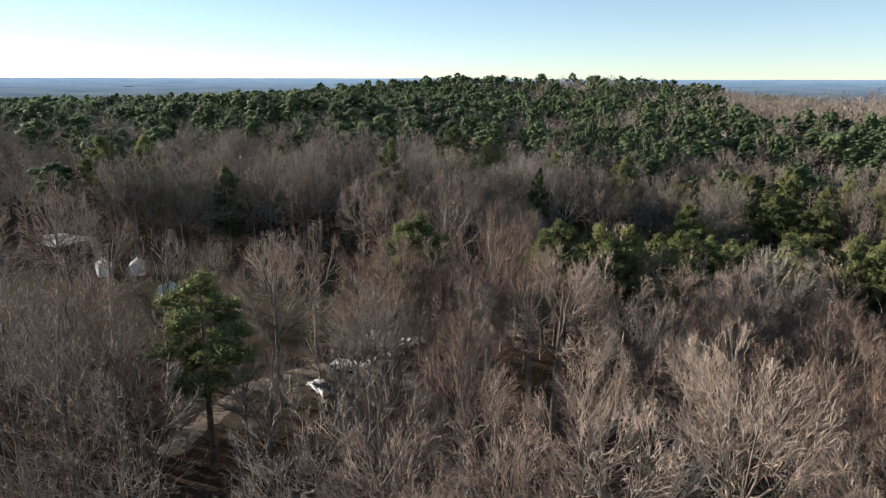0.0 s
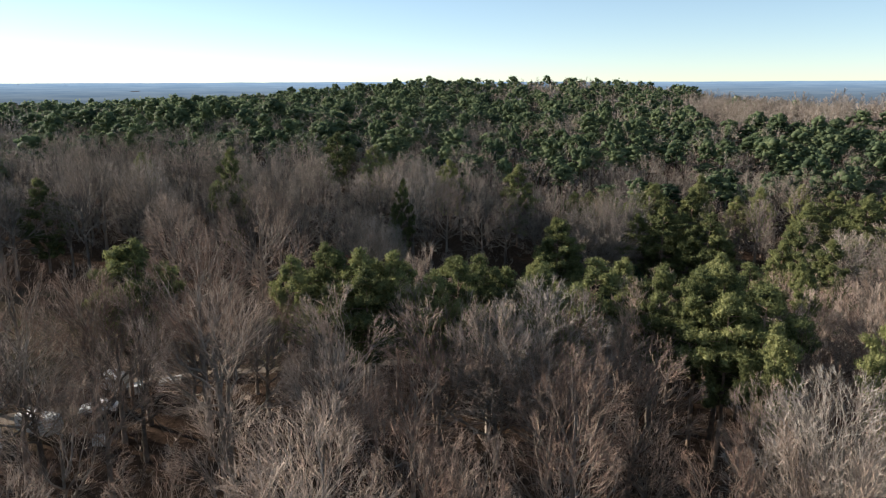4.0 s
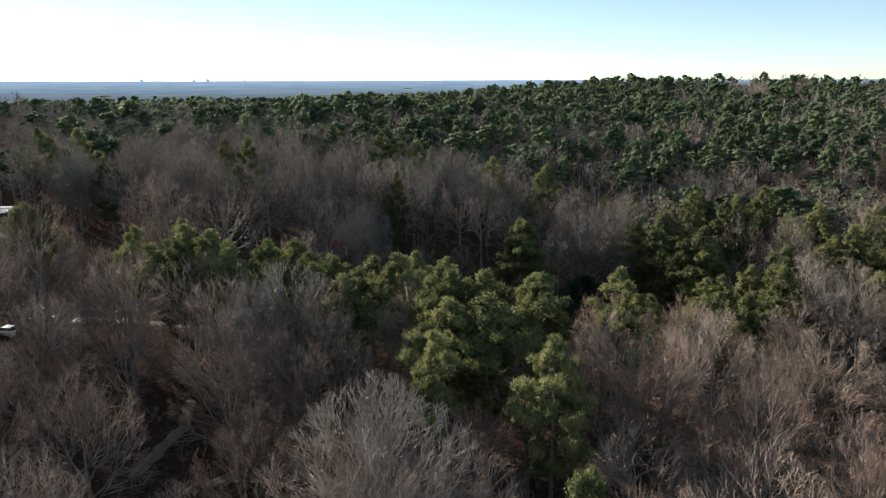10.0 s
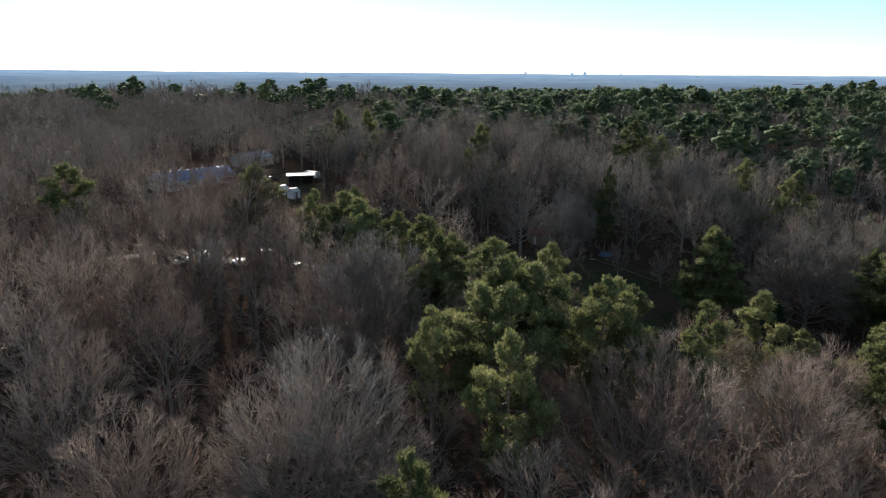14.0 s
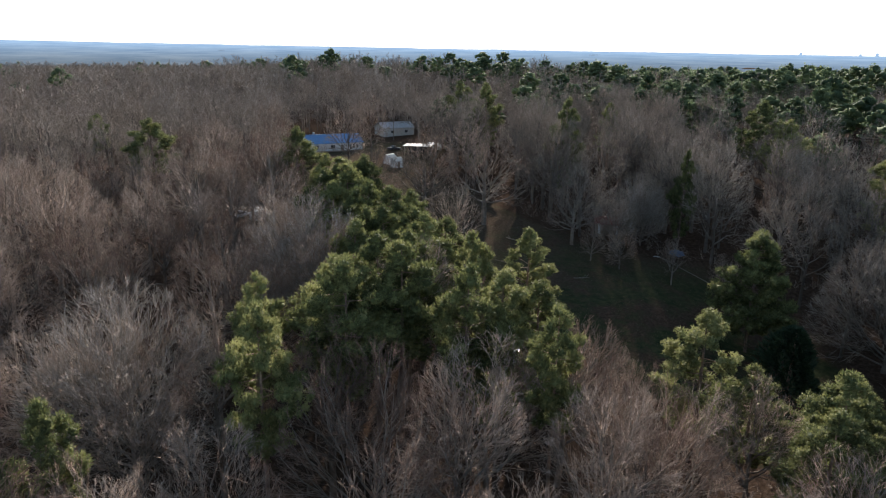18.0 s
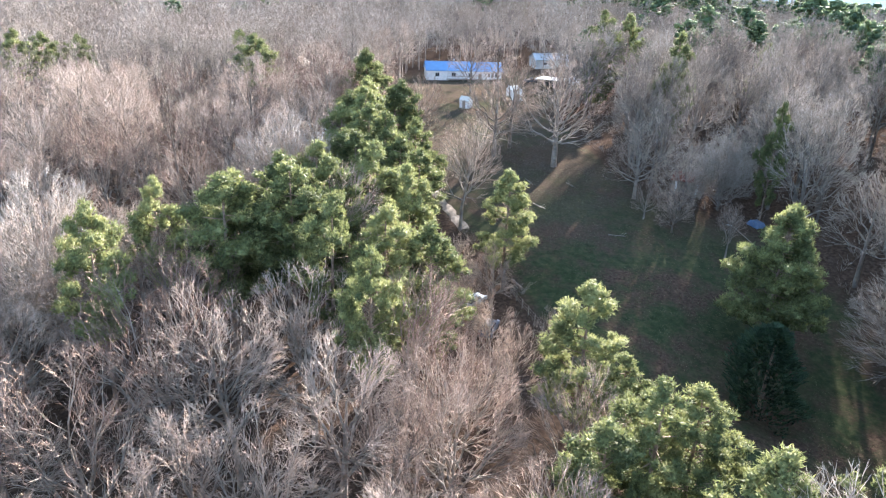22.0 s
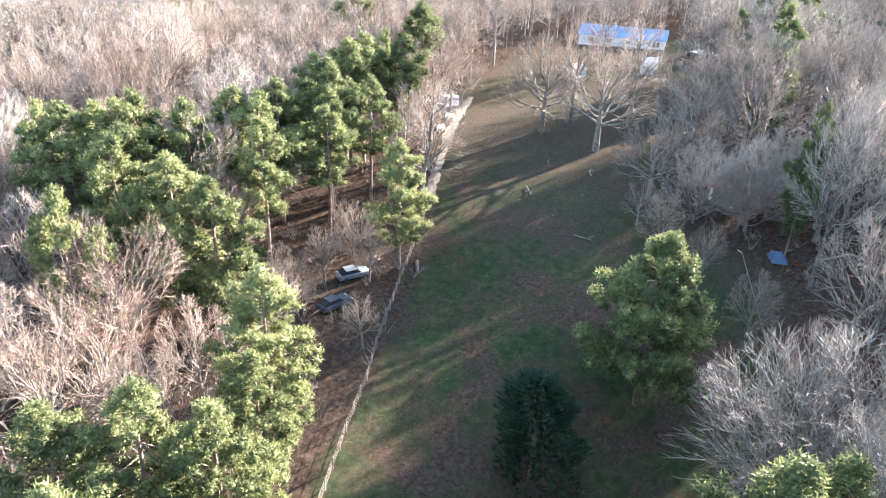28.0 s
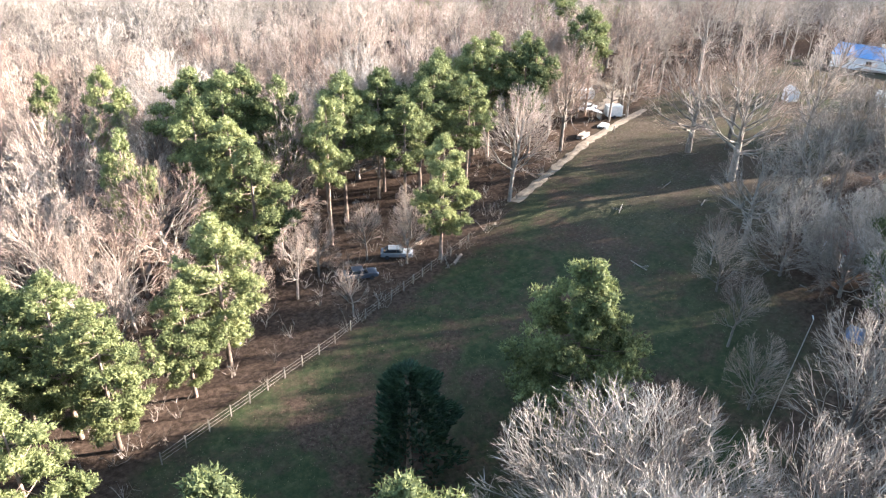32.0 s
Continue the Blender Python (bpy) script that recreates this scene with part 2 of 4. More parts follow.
        self.add(v, np.arange(len(v)).reshape(-1, 3))

    def scales(self, centre, out, size, rng):
        """Single triangles that lie across the way out, like the skin of a needle clump."""
        a = unit(np.cross(out, rng.normal(size=out.shape)))
        b = np.cross(out, a)
        k = size * rng.uniform(0.7, 1.3, (len(out), 1))
        v = np.stack([centre + a * k, centre - a * k * 0.5 + b * k * 0.8, centre - a * k * 0.5 - b * k * 0.8], 1).reshape(-1, 3)
        self.add(v, np.arange(len(v)).reshape(-1, 3))

    def arrays(self):
        return np.concatenate(self.v), np.concatenate(self.f)

    def mesh(self, name, mat):
        return mesh_of(name, *self.arrays(), mat)


def unit(v):
    return v / (np.linalg.norm(v, axis=-1, keepdims=True) + 1e-9)


# ---- kinds of tree, as meshes with the base at the origin ----
def offshoots(rng, P, R, per, lo, hi, spread, rise, long, thin, dome, points):
    """Lines and radii of shoots that leave the lines P between the shares lo and hi of their length, kept inside the dome (centre, radii)."""
    n, m = P.shape[:2]
    t = (lo + (hi - lo) * (np.arange(per)[None] + rng.random((n, per))) / per) * (m - 1)
    i = np.minimum(t.astype(int), m - 2)
    f = (t - i)[..., None]
    row = np.arange(n)[:, None]
    p = P[row, i] * (1 - f) + P[row, i + 1] * f
    r = (R[row, i] * (1 - f[..., 0]) + R[row, i + 1] * f[..., 0]) * thin
    along = unit(P[row, i + 1] - P[row, i])
    out = unit((p - dome[0]) / dome[1])
    d = unit(along + spread * unit(rng.normal(size=p.shape)) + 0.35 * out + np.array((0, 0, rise)))
    length = long * rng.uniform(0.65, 1.25, (n, per, 1))
    p, d, length, r = p.reshape(-1, 3), d.reshape(-1, 3), length.reshape(-1, 1), r.ravel()
    e = p + d * length
    far = np.linalg.norm((e - dome[0]) / dome[1], axis=1, keepdims=True)
    near = np.linalg.norm((p - dome[0]) / dome[1], axis=1, keepdims=True)
    edge = rng.uniform(0.97, 1.05, (len(p), 1))
    length = np.where(far > edge, length * np.clip((edge - near) / (far - near + 1e-6), 0.12, 1), length)
    e = p + d * length
    k = np.linspace(0, 1, points)[None, :, None]
    line = p[:, None] + (e - p)[:, None] * k
    bend = rng.normal(size=(len(p), 1, 3)) * 0.07 * length[:, None] + np.array((0, 0, -0.05)) * length[:, None]
    line = line + bend * np.sin(k * math.pi)
    if points > 3:
        line[:, 1:-1] += rng.normal(size=(len(p), points - 2, 3)) * 0.05 * length[:, None]
    return line, r[:, None] * np.linspace(1, 0.3, points)[None]


def bare_tree(seed, height, radius, fork, n1, n2, n3, n4, low=0.4, thick=0.011, stout=0.0135, sides=5):
    """Wood (trunk, limbs, branches) and crown (branchlets, twigs) of a leafless hardwood: limbs fan up from the fork into a dome."""
    rng = np.random.default_rng(seed)
    wood, crown = Soup(), Soup()
    r0 = height * stout
    lean = rng.normal(size=2) * 0.02 * height
    line = np.array([(0, 0, -0.6), (lean[0] * 0.2, lean[1] * 0.2, height * fork), (lean[0] * 0.7, lean[1] * 0.7, height * (fork + 0.2)), (lean[0], lean[1], height * (fork + 0.42))])
    wood.limbs(line[None], np.array([[1.3, 0.95, 0.62, 0.2]]) * r0, sides + 1)
    dome = (np.array((lean[0] * 0.7, lean[1] * 0.7, height * low)), np.array((radius, radius, height * (1 - low))))
    k = (np.arange(n1) + 0.7 * rng.random(n1)) / n1
    az = np.arange(n1) * 2.4 + rng.normal(size=n1) * 0.3
    z = np.clip(0.12 + 0.86 * k ** 0.8 + rng.normal(size=n1) * 0.06, 0.05, 0.995)
    flat = np.sqrt(1 - z * z)
    end = dome[0] + np.stack([np.cos(az) * flat, np.sin(az) * flat, z], 1) * dome[1] * rng.uniform(0.82, 0.99, (n1, 1))
    start = line[1] + (line[3] - line[1]) * (k * 0.8)[:, None] * 0.8
    s = np.linspace(0, 1, 6)[None, :, None]
    span = np.linalg.norm(end - start, axis=1)[:, None, None]
    P = start[:, None] + (end - start)[:, None] * s + (np.array((0, 0, -0.10)) * span + rng.normal(size=(n1, 1, 3)) * 0.03 * span) * np.sin(s * math.pi)
    P[:, 1:-1] += rng.normal(size=(n1, 4, 3)) * 0.026 * span
    R = (r0 * (0.56 - 0.2 * k) * (9 / n1) ** 0.35)[:, None] * np.array((1, 0.84, 0.68, 0.5, 0.34, 0.16))[None]
    wood.limbs(P, R, sides)
    B, Q = offshoots(rng, P, R, n2, 0.2, 0.97, 0.62, 0.08, height * 0.26, 0.56, dome, 5)
    wood.limbs(B, Q, 3)
    C, S = offshoots(rng, B, Q, n3, 0.2, 1.0, 0.7, 0.06, height * 0.12, 0.56, dome, 2)
    crown.spikes(C[:, 0], C[:, 1], np.maximum(S[:, :1], thick * 1.35))
    T, _ = offshoots(rng, C, S, n4, 0.2, 1.0, 0.75, 0.06, height * 0.055, 0.6, dome, 2)
    crown.slivers(T[:, 0], T[:, 1], thick, rng)
    return wood, crown


def pine_tree(seed, height, radius, base, limbs, fill, size=0.13, dome=0.66, lump=0.68):
    """Wood and needle crown of a pine: boughs in loose tiers, each ending in rounded clumps of needles."""
    rng = np.random.default_rng(seed)
    wood, crown = Soup(), Soup()
    r0 = height * 0.0115
    bend = np.array((rng.normal() * 0.25, rng.normal() * 0.25, 0))
    wood.tube([np.array((0, 0, -0.6)), np.array((0, 0, height * 0.3)) + bend, np.array((0, 0, height * 0.65)) + bend * 0.5, np.array((0, 0, height * 0.96))], [r0 * 1.3, r0 * 0.95, r0 * 0.6, r0 * 0.12], 6)
    spots, rads = [np.array((0, 0, height * 0.965))], [lump * 0.9]
    for i in range(limbs):
        k = (i + 0.6 * rng.random()) / limbs
        h = base + (0.96 - base) * k
        prof = max(0.12, 1 - ((k - (1 - dome)) / dome) ** 1.9) ** 0.8 if k > 1 - dome else 0.5 + 0.5 * k / (1 - dome)
        reach = radius * prof * rng.choice((0.55, 0.8, 0.95, 1.05, 1.2))
        az = i * 2.4 + rng.normal() * 0.45
        p = np.array((bend[0] * 0.5, bend[1] * 0.5, height * h - reach * 0.22))
        e = p + np.array((math.cos(az) * reach, math.sin(az) * reach, reach * rng.uniform(0.08, 0.42)))
        wood.tube([p, (p + e) / 2 + np.array((0, 0, -0.06 * reach)), e], [r0 * 0.28, r0 * 0.18, r0 * 0.06], 3)
        across = np.array((-math.sin(az), math.cos(az), 0))
        spots.append(e), rads.append(lump * rng.uniform(0.8, 1.15))
        for _ in range(int(1 + reach / (lump * 0.75))):
            f = rng.uniform(0.5, 0.95)
            spots.append(p + (e - p) * f + across * reach * rng.uniform(-0.34, 0.34) + np.array((0, 0, rng.uniform(-0.45, 0.6))))
            rads.append(lump * rng.uniform(0.55, 1.05))
    c, r = np.array(spots), np.array(rads)[:, None]
    crown.lumps(c - (0, 0, 0.12), r * np.array((0.6, 0.6, 0.46)), rng, 0.35)
    pick = np.repeat(np.arange(len(c)), np.maximum(8, (fill * (r[:, 0] / lump) ** 2).astype(int)))
    n = len(pick)
    way = unit(rng.normal(size=(n, 3)) + np.array((0, 0, 0.35)))
    pos = c[pick] + way * r[pick] * rng.uniform(0.6, 1.15, (n, 1)) * np.array((1, 1, 0.8))
    half = rng.random(n) < 0.4
    crown.scales(pos[half], unit(way + rng.normal(size=(n, 3)) * 0.35)[half], size * 0.95, rng)
    crown.needles(pos[~half], unit(way + rng.normal(size=(n, 3)) * 0.4 + np.array((0, 0, 0.35)))[~half], size * 2.3, size * 0.4, rng)
    return wood, crown


def far_pine(seed, height, radius, n, size, clumps=14):
    """A pine seen from afar: a trunk, rounded clumps heaped into a crown, and needle tufts on them."""
    rng = np.random.default_rng(seed)
    s = Soup()
    s.tube([(0, 0, 0), (0, 0, height * 0.8)], [0.22, 0.1], 3)
    k = (np.arange(clumps) + 0.5) / clumps
    az = np.arange(clumps) * 2.4 + rng.normal(size=clumps) * 0.4
    rr = radius * 0.8 * np.sqrt(np.clip(1 - k ** 2.2, 0, 1)) * rng.uniform(0.3, 1.2, clumps)
    c = np.stack([np.cos(az) * rr, np.sin(az) * rr, height * (0.62 + 0.33 * k)], 1)
    r = radius * rng.uniform(0.22, 0.44, (clumps, 1)) * (14 / clumps) ** 0.3
    s.lumps(c, r * rng.uniform(0.6, 1.05, (clumps, 3)) * np.array((0.95, 0.95, 0.6)), rng, 0.42)
    if n:
        pick = rng.integers(clumps, size=n)
        way = unit(rng.normal(size=(n, 3)) + np.array((0, 0, 0.5)))
        s.scales(c[pick] + way * r[pick] * rng.uniform(0.7, 1.35, (n, 1)) * np.array((1, 1, 0.7)), unit(way + rng.normal(size=(n, 3)) * 0.6), size, rng)
    return s


def far_bare(seed, height, radius, n1, n2, n3, n4, thick):
    """A leafless hardwood seen from afar: a trunk, limbs and a dome of branches and twigs."""
    rng = np.random.default_rng(seed)
    s = Soup()
    s.tube([(0, 0, 0), (0, 0, height * 0.55)], [0.2, 0.1], 3)
    dome = (np.array((0, 0, height * 0.52)), np.array((radius, radius, height * 0.48)))
    k = (np.arange(n1) + rng.random(n1)) / n1
    az = np.arange(n1) * 2.4 + rng.normal(size=n1) * 0.3
    z = -0.1 + 1.06 * k ** 0.9
    flat = np.sqrt(1 - z * z)
    end = dome[0] + np.stack([np.cos(az) * flat, np.sin(az) * flat, z], 1) * dome[1] * rng.uniform(0.85, 1, (n1, 1))
    foot = np.stack([0 * k, 0 * k, height * (0.24 + 0.26 * k)], 1)
    s.spikes(foot, end, 0.06)
    P, R = np.stack([foot, (foot + end) / 2 + (0, 0, -0.3), end], 1), np.ones((n1, 3)) * 0.1
    B, Q = offshoots(rng, P, R, n2, 0.35, 1.0, 1.0, 0.0, height * 0.2, 0.6, dome, 2)
    s.slivers(B[:, 0], B[:, 1], max(0.03, thick), rng)
    C, S = offshoots(rng, B, Q, n3, 0.2, 1.0, 1.1, 0.05, height * 0.12, 0.6, dome, 2)
    s.slivers(C[:, 0], C[:, 1], thick * 0.8, rng)
    if n4:
        T, _ = offshoots(rng, C, S, n4, 0.2, 1.0, 1.1, 0.0, height * 0.065, 0.6, dome, 2)
        s.slivers(T[:, 0], T[:, 1], thick * 0.6, rng)
    return s


def group_of(name, label, category, group="", kind=""):
    return tagged(new(name), label, category, group, kind)


def part(name, data, parent, label=""):
    """One mesh object under a thing or a part; data: a mesh."""
    ob = new(name, data)
    ob.parent = parent
    if label:
        ob["label"] = label
    return ob


def tree_thing(name, soups, mats, label, category, group, where):
    top = group_of(name, label, category, group)
    part("trunk", soups[0].mesh("trunk", mats[0]), top)
    part("crown", soups[1].mesh("crown", mats[1]), top)
    top.matrix_basis = where
    return top


PLACED = []


def plant(proto, native, x, y, height, turn, wide=1.0):
    """A copy of a tree at a spot of the ground, grown to a height."""
    s = height / native
    ob = copy_thing(proto, pose(x, y, float(land(x, y)) - 0.15, 0, 0, turn))
    ob.scale = (s * wide, s * wide, s)
    PLACED.append((x, y))
    return ob


# ---- ground: one sheet to the horizon ----
def ground_sheet(n=300, k=7.0):
    u = np.linspace(-1, 1, n)
    g = 4980 * np.sinh(k * u) / math.sinh(k)
    X, Y = np.meshgrid(40 + g, 110 + g)
    Z = land(X, Y)
    idx = np.arange(n * n).reshape(n, n)
    a, b, c, d = idx[:-1, :-1].ravel(), idx[:-1, 1:].ravel(), idx[1:, 1:].ravel(), idx[1:, :-1].ravel()
    me = mesh_of("ground", np.stack([X.ravel(), Y.ravel(), Z.ravel()], 1), np.concatenate([np.stack([a, b, c], 1), np.stack([a, c, d], 1)]), GROUND, True)
    grass = np.zeros(n * n)
    for dx, dy in ((0, 0), (3, 0), (-3, 0), (0, 3), (0, -3)):
        for poly in (MEADOW, HOMESTEAD, SHEDS):
            grass += 0.2 * inside(poly, X.ravel() + dx, Y.ravel() + dy)
    att = me.attributes.new("meadow", "FLOAT", "POINT")
    att.data.foreach_set("value", np.clip(grass, 0, 1).astype(np.float32))
    return new("ground", me)


def ground_material():
    m = bpy.data.materials.new("leaf_litter_and_grass")
    m.use_nodes = True
    n, l = m.node_tree.nodes, m.node_tree.links
    b = n["Principled BSDF"]
    b.inputs["Roughness"].default_value = 0.95
    b.inputs["Specular IOR Level"].default_value = 0.0
    geo = n.new("ShaderNodeNewGeometry")

    def noise_of(scale, detail=8):
        t = n.new("ShaderNodeTexNoise")
        t.inputs["Scale"].default_value, t.inputs["Detail"].default_value, t.inputs["Roughness"].default_value = scale, detail, 0.7
        l.new(geo.outputs["Position"], t.inputs["Vector"])
        return t.outputs["Fac"]

    def ramp_of(value, stops):
        r = n.new("ShaderNodeValToRGB")
        e = r.color_ramp.elements
        while len(e) < len(stops):
            e.new(0.5)
        for i, (p, c) in enumerate(stops):
            e[i].position, e[i].color = p, (*c, 1)
        l.new(value, r.inputs["Fac"])
        return r.outputs["Color"]

    litter = ramp_of(noise_of(1.7), [(0.34, (0.026, 0.018, 0.013)), (0.5, (0.05, 0.034, 0.025)), (0.66, (0.09, 0.062, 0.045))])
    green = ramp_of(noise_of(0.9), [(0.34, (0.022, 0.028, 0.015)), (0.5, (0.034, 0.041, 0.02)), (0.66, (0.06, 0.06, 0.03))])
    leafy = ramp_of(noise_of(2.2), [(0.34, (0.03, 0.02, 0.015)), (0.5, (0.056, 0.037, 0.027)), (0.68, (0.098, 0.064, 0.045))])
    tan = ramp_of(noise_of(2.5), [(0.34, (0.036, 0.027, 0.02)), (0.5, (0.06, 0.046, 0.034)), (0.66, (0.096, 0.076, 0.057))])
    mix0 = n.new("ShaderNodeMixRGB")
    l.new(ramp_of(noise_of(0.11, 6), [(0.40, (1, 1, 1)), (0.54, (0, 0, 0))]), mix0.inputs[0])
    l.new(green, mix0.inputs[1])
    l.new(leafy, mix0.inputs[2])
    turf = mix0.outputs[0]
    sep = n.new("ShaderNodeSeparateXYZ")
    l.new(geo.outputs["Position"], sep.inputs[0])
    west = n.new("ShaderNodeMapRange")
    west.inputs["From Min"].default_value, west.inputs["From Max"].default_value = 45, 5
    l.new(sep.outputs["X"], west.inputs["Value"])
    patch = n.new("ShaderNodeMath")
    patch.operation = "MULTIPLY"
    l.new(west.outputs[0], patch.inputs[0])
    l.new(ramp_of(noise_of(0.09, 3), [(0.35, (0.35, 0.35, 0.35)), (0.6, (1, 1, 1))]), patch.inputs[1])
    mix1 = n.new("ShaderNodeMixRGB")
    l.new(patch.outputs[0], mix1.inputs[0])
    l.new(turf, mix1.inputs[1])
    l.new(tan, mix1.inputs[2])
    att = n.new("ShaderNodeAttribute")
    att.attribute_name = "meadow"
    edge = n.new("ShaderNodeMath")
    edge.operation = "ADD"
    l.new(att.outputs["Fac"], edge.inputs[0])
    l.new(ramp_of(noise_of(0.35), [(0.3, (0, 0, 0)), (0.7, (0.6, 0.6, 0.6))]), edge.inputs[1])
    sharp = n.new("ShaderNodeMapRange")
    sharp.inputs["From Min"].default_value, sharp.inputs["From Max"].default_value = 0.55, 1.1
    l.new(edge.outputs[0], sharp.inputs["Value"])
    mix2 = n.new("ShaderNodeMixRGB")
    l.new(sharp.outputs[0], mix2.inputs[0])
    l.new(litter, mix2.inputs[1])
    l.new(mix1.outputs[0], mix2.inputs[2])
    l.new(mix2.outputs[0], b.inputs["Base Color"])
    bump = n.new("ShaderNodeBump")
    bump.inputs["Strength"].default_value, bump.inputs["Distance"].default_value = 0.35, 0.2
    l.new(noise_of(3.0), bump.inputs["Height"])
    l.new(bump.outputs["Normal"], b.inputs["Normal"])
    return m


GROUND = ground_material()
tagged(ground_sheet(), "brown leaf litter and patchy winter grass on rolling ground", "ground", kind="structure")


def distance_material():
    """The far country, seen only as a strip under the sky: blue haze painted into a glowing colour."""
    m = bpy.data.materials.new("hazy_distance")
    m.use_nodes = True
    n, l = m.node_tree.nodes, m.node_tree.links
    n.remove(n["Principled BSDF"])
    geo = n.new("ShaderNodeNewGeometry")
    mp = n.new("ShaderNodeMapping")
    mp.inputs["Scale"].default_value = (0.003, 0.003, 0.06)
    l.new(geo.outputs["Position"], mp.inputs["Vector"])
    t = n.new("ShaderNodeTexNoise")
    t.inputs["Scale"].default_value, t.inputs["Detail"].default_value, t.inputs["Roughness"].default_value = 1.6, 9, 0.7
    l.new(mp.outputs[0], t.inputs["Vector"])
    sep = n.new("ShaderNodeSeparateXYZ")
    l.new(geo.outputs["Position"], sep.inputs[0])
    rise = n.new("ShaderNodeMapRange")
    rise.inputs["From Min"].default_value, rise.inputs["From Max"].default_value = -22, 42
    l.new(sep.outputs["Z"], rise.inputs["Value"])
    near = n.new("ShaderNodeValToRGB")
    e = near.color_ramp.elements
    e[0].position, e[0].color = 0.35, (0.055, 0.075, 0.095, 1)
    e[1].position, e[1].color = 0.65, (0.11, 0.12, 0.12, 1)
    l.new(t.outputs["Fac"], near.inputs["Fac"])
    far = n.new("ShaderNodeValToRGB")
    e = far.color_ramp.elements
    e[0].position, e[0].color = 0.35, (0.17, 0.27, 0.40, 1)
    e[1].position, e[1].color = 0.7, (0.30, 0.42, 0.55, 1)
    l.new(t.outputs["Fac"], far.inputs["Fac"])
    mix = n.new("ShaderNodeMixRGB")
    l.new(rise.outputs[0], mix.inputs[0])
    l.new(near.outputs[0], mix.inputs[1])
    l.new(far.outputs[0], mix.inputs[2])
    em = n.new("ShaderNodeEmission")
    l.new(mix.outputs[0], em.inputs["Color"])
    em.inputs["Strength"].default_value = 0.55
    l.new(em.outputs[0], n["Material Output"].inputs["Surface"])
    return m


def distance_ring():
    """The far country as a ring laid on the ground sheet, with an uneven skyline."""
    rng = np.random.default_rng(5)
    na, nr = 240, 26
    ang = np.linspace(0, 2 * math.pi, na, endpoint=False)
    rad = np.linspace(1250, 4850, nr)
    A, R = np.meshgrid(ang, rad)
    X, Y = 40 + R * np.sin(A), 110 + R * np.cos(A)
    bumps = np.array([sum(math.sin(a * k + p) / k ** 0.5 for k, p in ((3, 1), (7, 2), (13, 0.5), (29, 4), (53, 3))) for a in ang])
    Z = land(X, Y) + 3 + np.linspace(0, 1, nr)[:, None] ** 2 * bumps[None] * 1.6 + rng.normal(size=A.shape) * 1.2
    Z[-1] = np.maximum(Z[-1], Z[-2])
    idx = np.arange(na * nr).reshape(nr, na)
    nxt = np.roll(idx, -1, 1)
    a, b, c, d = idx[:-1].ravel(), nxt[:-1].ravel(), nxt[1:].ravel(), idx[1:].ravel()
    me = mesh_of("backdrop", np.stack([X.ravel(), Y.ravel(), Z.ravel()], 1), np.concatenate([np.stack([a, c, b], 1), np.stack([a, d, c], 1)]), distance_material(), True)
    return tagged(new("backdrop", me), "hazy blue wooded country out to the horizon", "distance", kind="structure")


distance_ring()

# ---- kinds of tree, built once ----
BARE_LABELS = ["leafless hardwood with a wide fan of pale grey limbs", "tall narrow leafless hardwood with fine reddish twigs",
               "leafless hardwood with a rounded brown-grey crown", "leafless hardwood with crooked upright limbs"]
BARE = []
for i, (h, sp, fk, n1, lo) in enumerate([(19, 6.6, 0.16, 11, 0.36), (20, 5.2, 0.3, 8, 0.46), (19, 6.0, 0.24, 9, 0.42), (20, 5.6, 0.34, 7, 0.5), (18, 6.8, 0.12, 13, 0.34), (19, 5.8, 0.22, 10, 0.4)]):
    BARE.append((tree_thing("bare_tree", bare_tree(11 + i, h, sp, fk, n1, 10, 6, 6, lo, 0.012, 0.0145), (BARK, TWIG), BARE_LABELS[i % 4], "tree", "bare trees of the wood", pose(0, 0, -400)), h))
BARE_MID = [bare_tree(31 + i, 19, sp, fk, 9, 8, 5, 5, lo, 0.016, sides=4) for i, (sp, fk, lo) in enumerate([(6.4, 0.16, 0.36), (5.2, 0.32, 0.46), (6.0, 0.24, 0.42), (5.6, 0.3, 0.46)])]
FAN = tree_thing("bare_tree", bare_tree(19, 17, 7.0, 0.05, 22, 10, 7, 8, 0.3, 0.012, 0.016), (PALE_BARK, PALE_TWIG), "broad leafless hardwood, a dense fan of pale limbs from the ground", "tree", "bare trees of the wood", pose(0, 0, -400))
PINE_LABELS = ["tall pine with a rounded crown of green needle clumps", "slim pine with a high open crown of yellow-green needles", "pine with a ragged green crown on a bare trunk"]
PINE = []
for i, (h, r, b, lb) in enumerate([(20, 4.3, 0.18, 46), (20, 4.2, 0.4, 32), (20, 4.0, 0.22, 42), (20, 3.7, 0.44, 28)]):
    PINE.append((tree_thing("pine_tree", pine_tree(51 + i, h, r, b, lb, 100), (PINE_BARK, NEEDLE), PINE_LABELS[i % 3], "tree", "pines of the wood", pose(0, 0, -400)), h))
YOUNG = tree_thing("pine_tree", pine_tree(62, 18, 5.7, 0.2, 74, 105, dome=0.86, lump=0.72), (PINE_BARK, NEEDLE), "broad open-grown pine with a dense green crown in the meadow", "tree", "", pose(0, 0, -400))
OAK = tree_thing("bare_oak_tree", bare_tree(71, 20, 8.5, 0.2, 15, 8, 5, 3, 0.26, 0.013, 0.021, 7), (BARK, TWIG), "large leafless oak with spreading limbs in the meadow", "tree", "oaks of the meadow", pose(0, 0, -400))


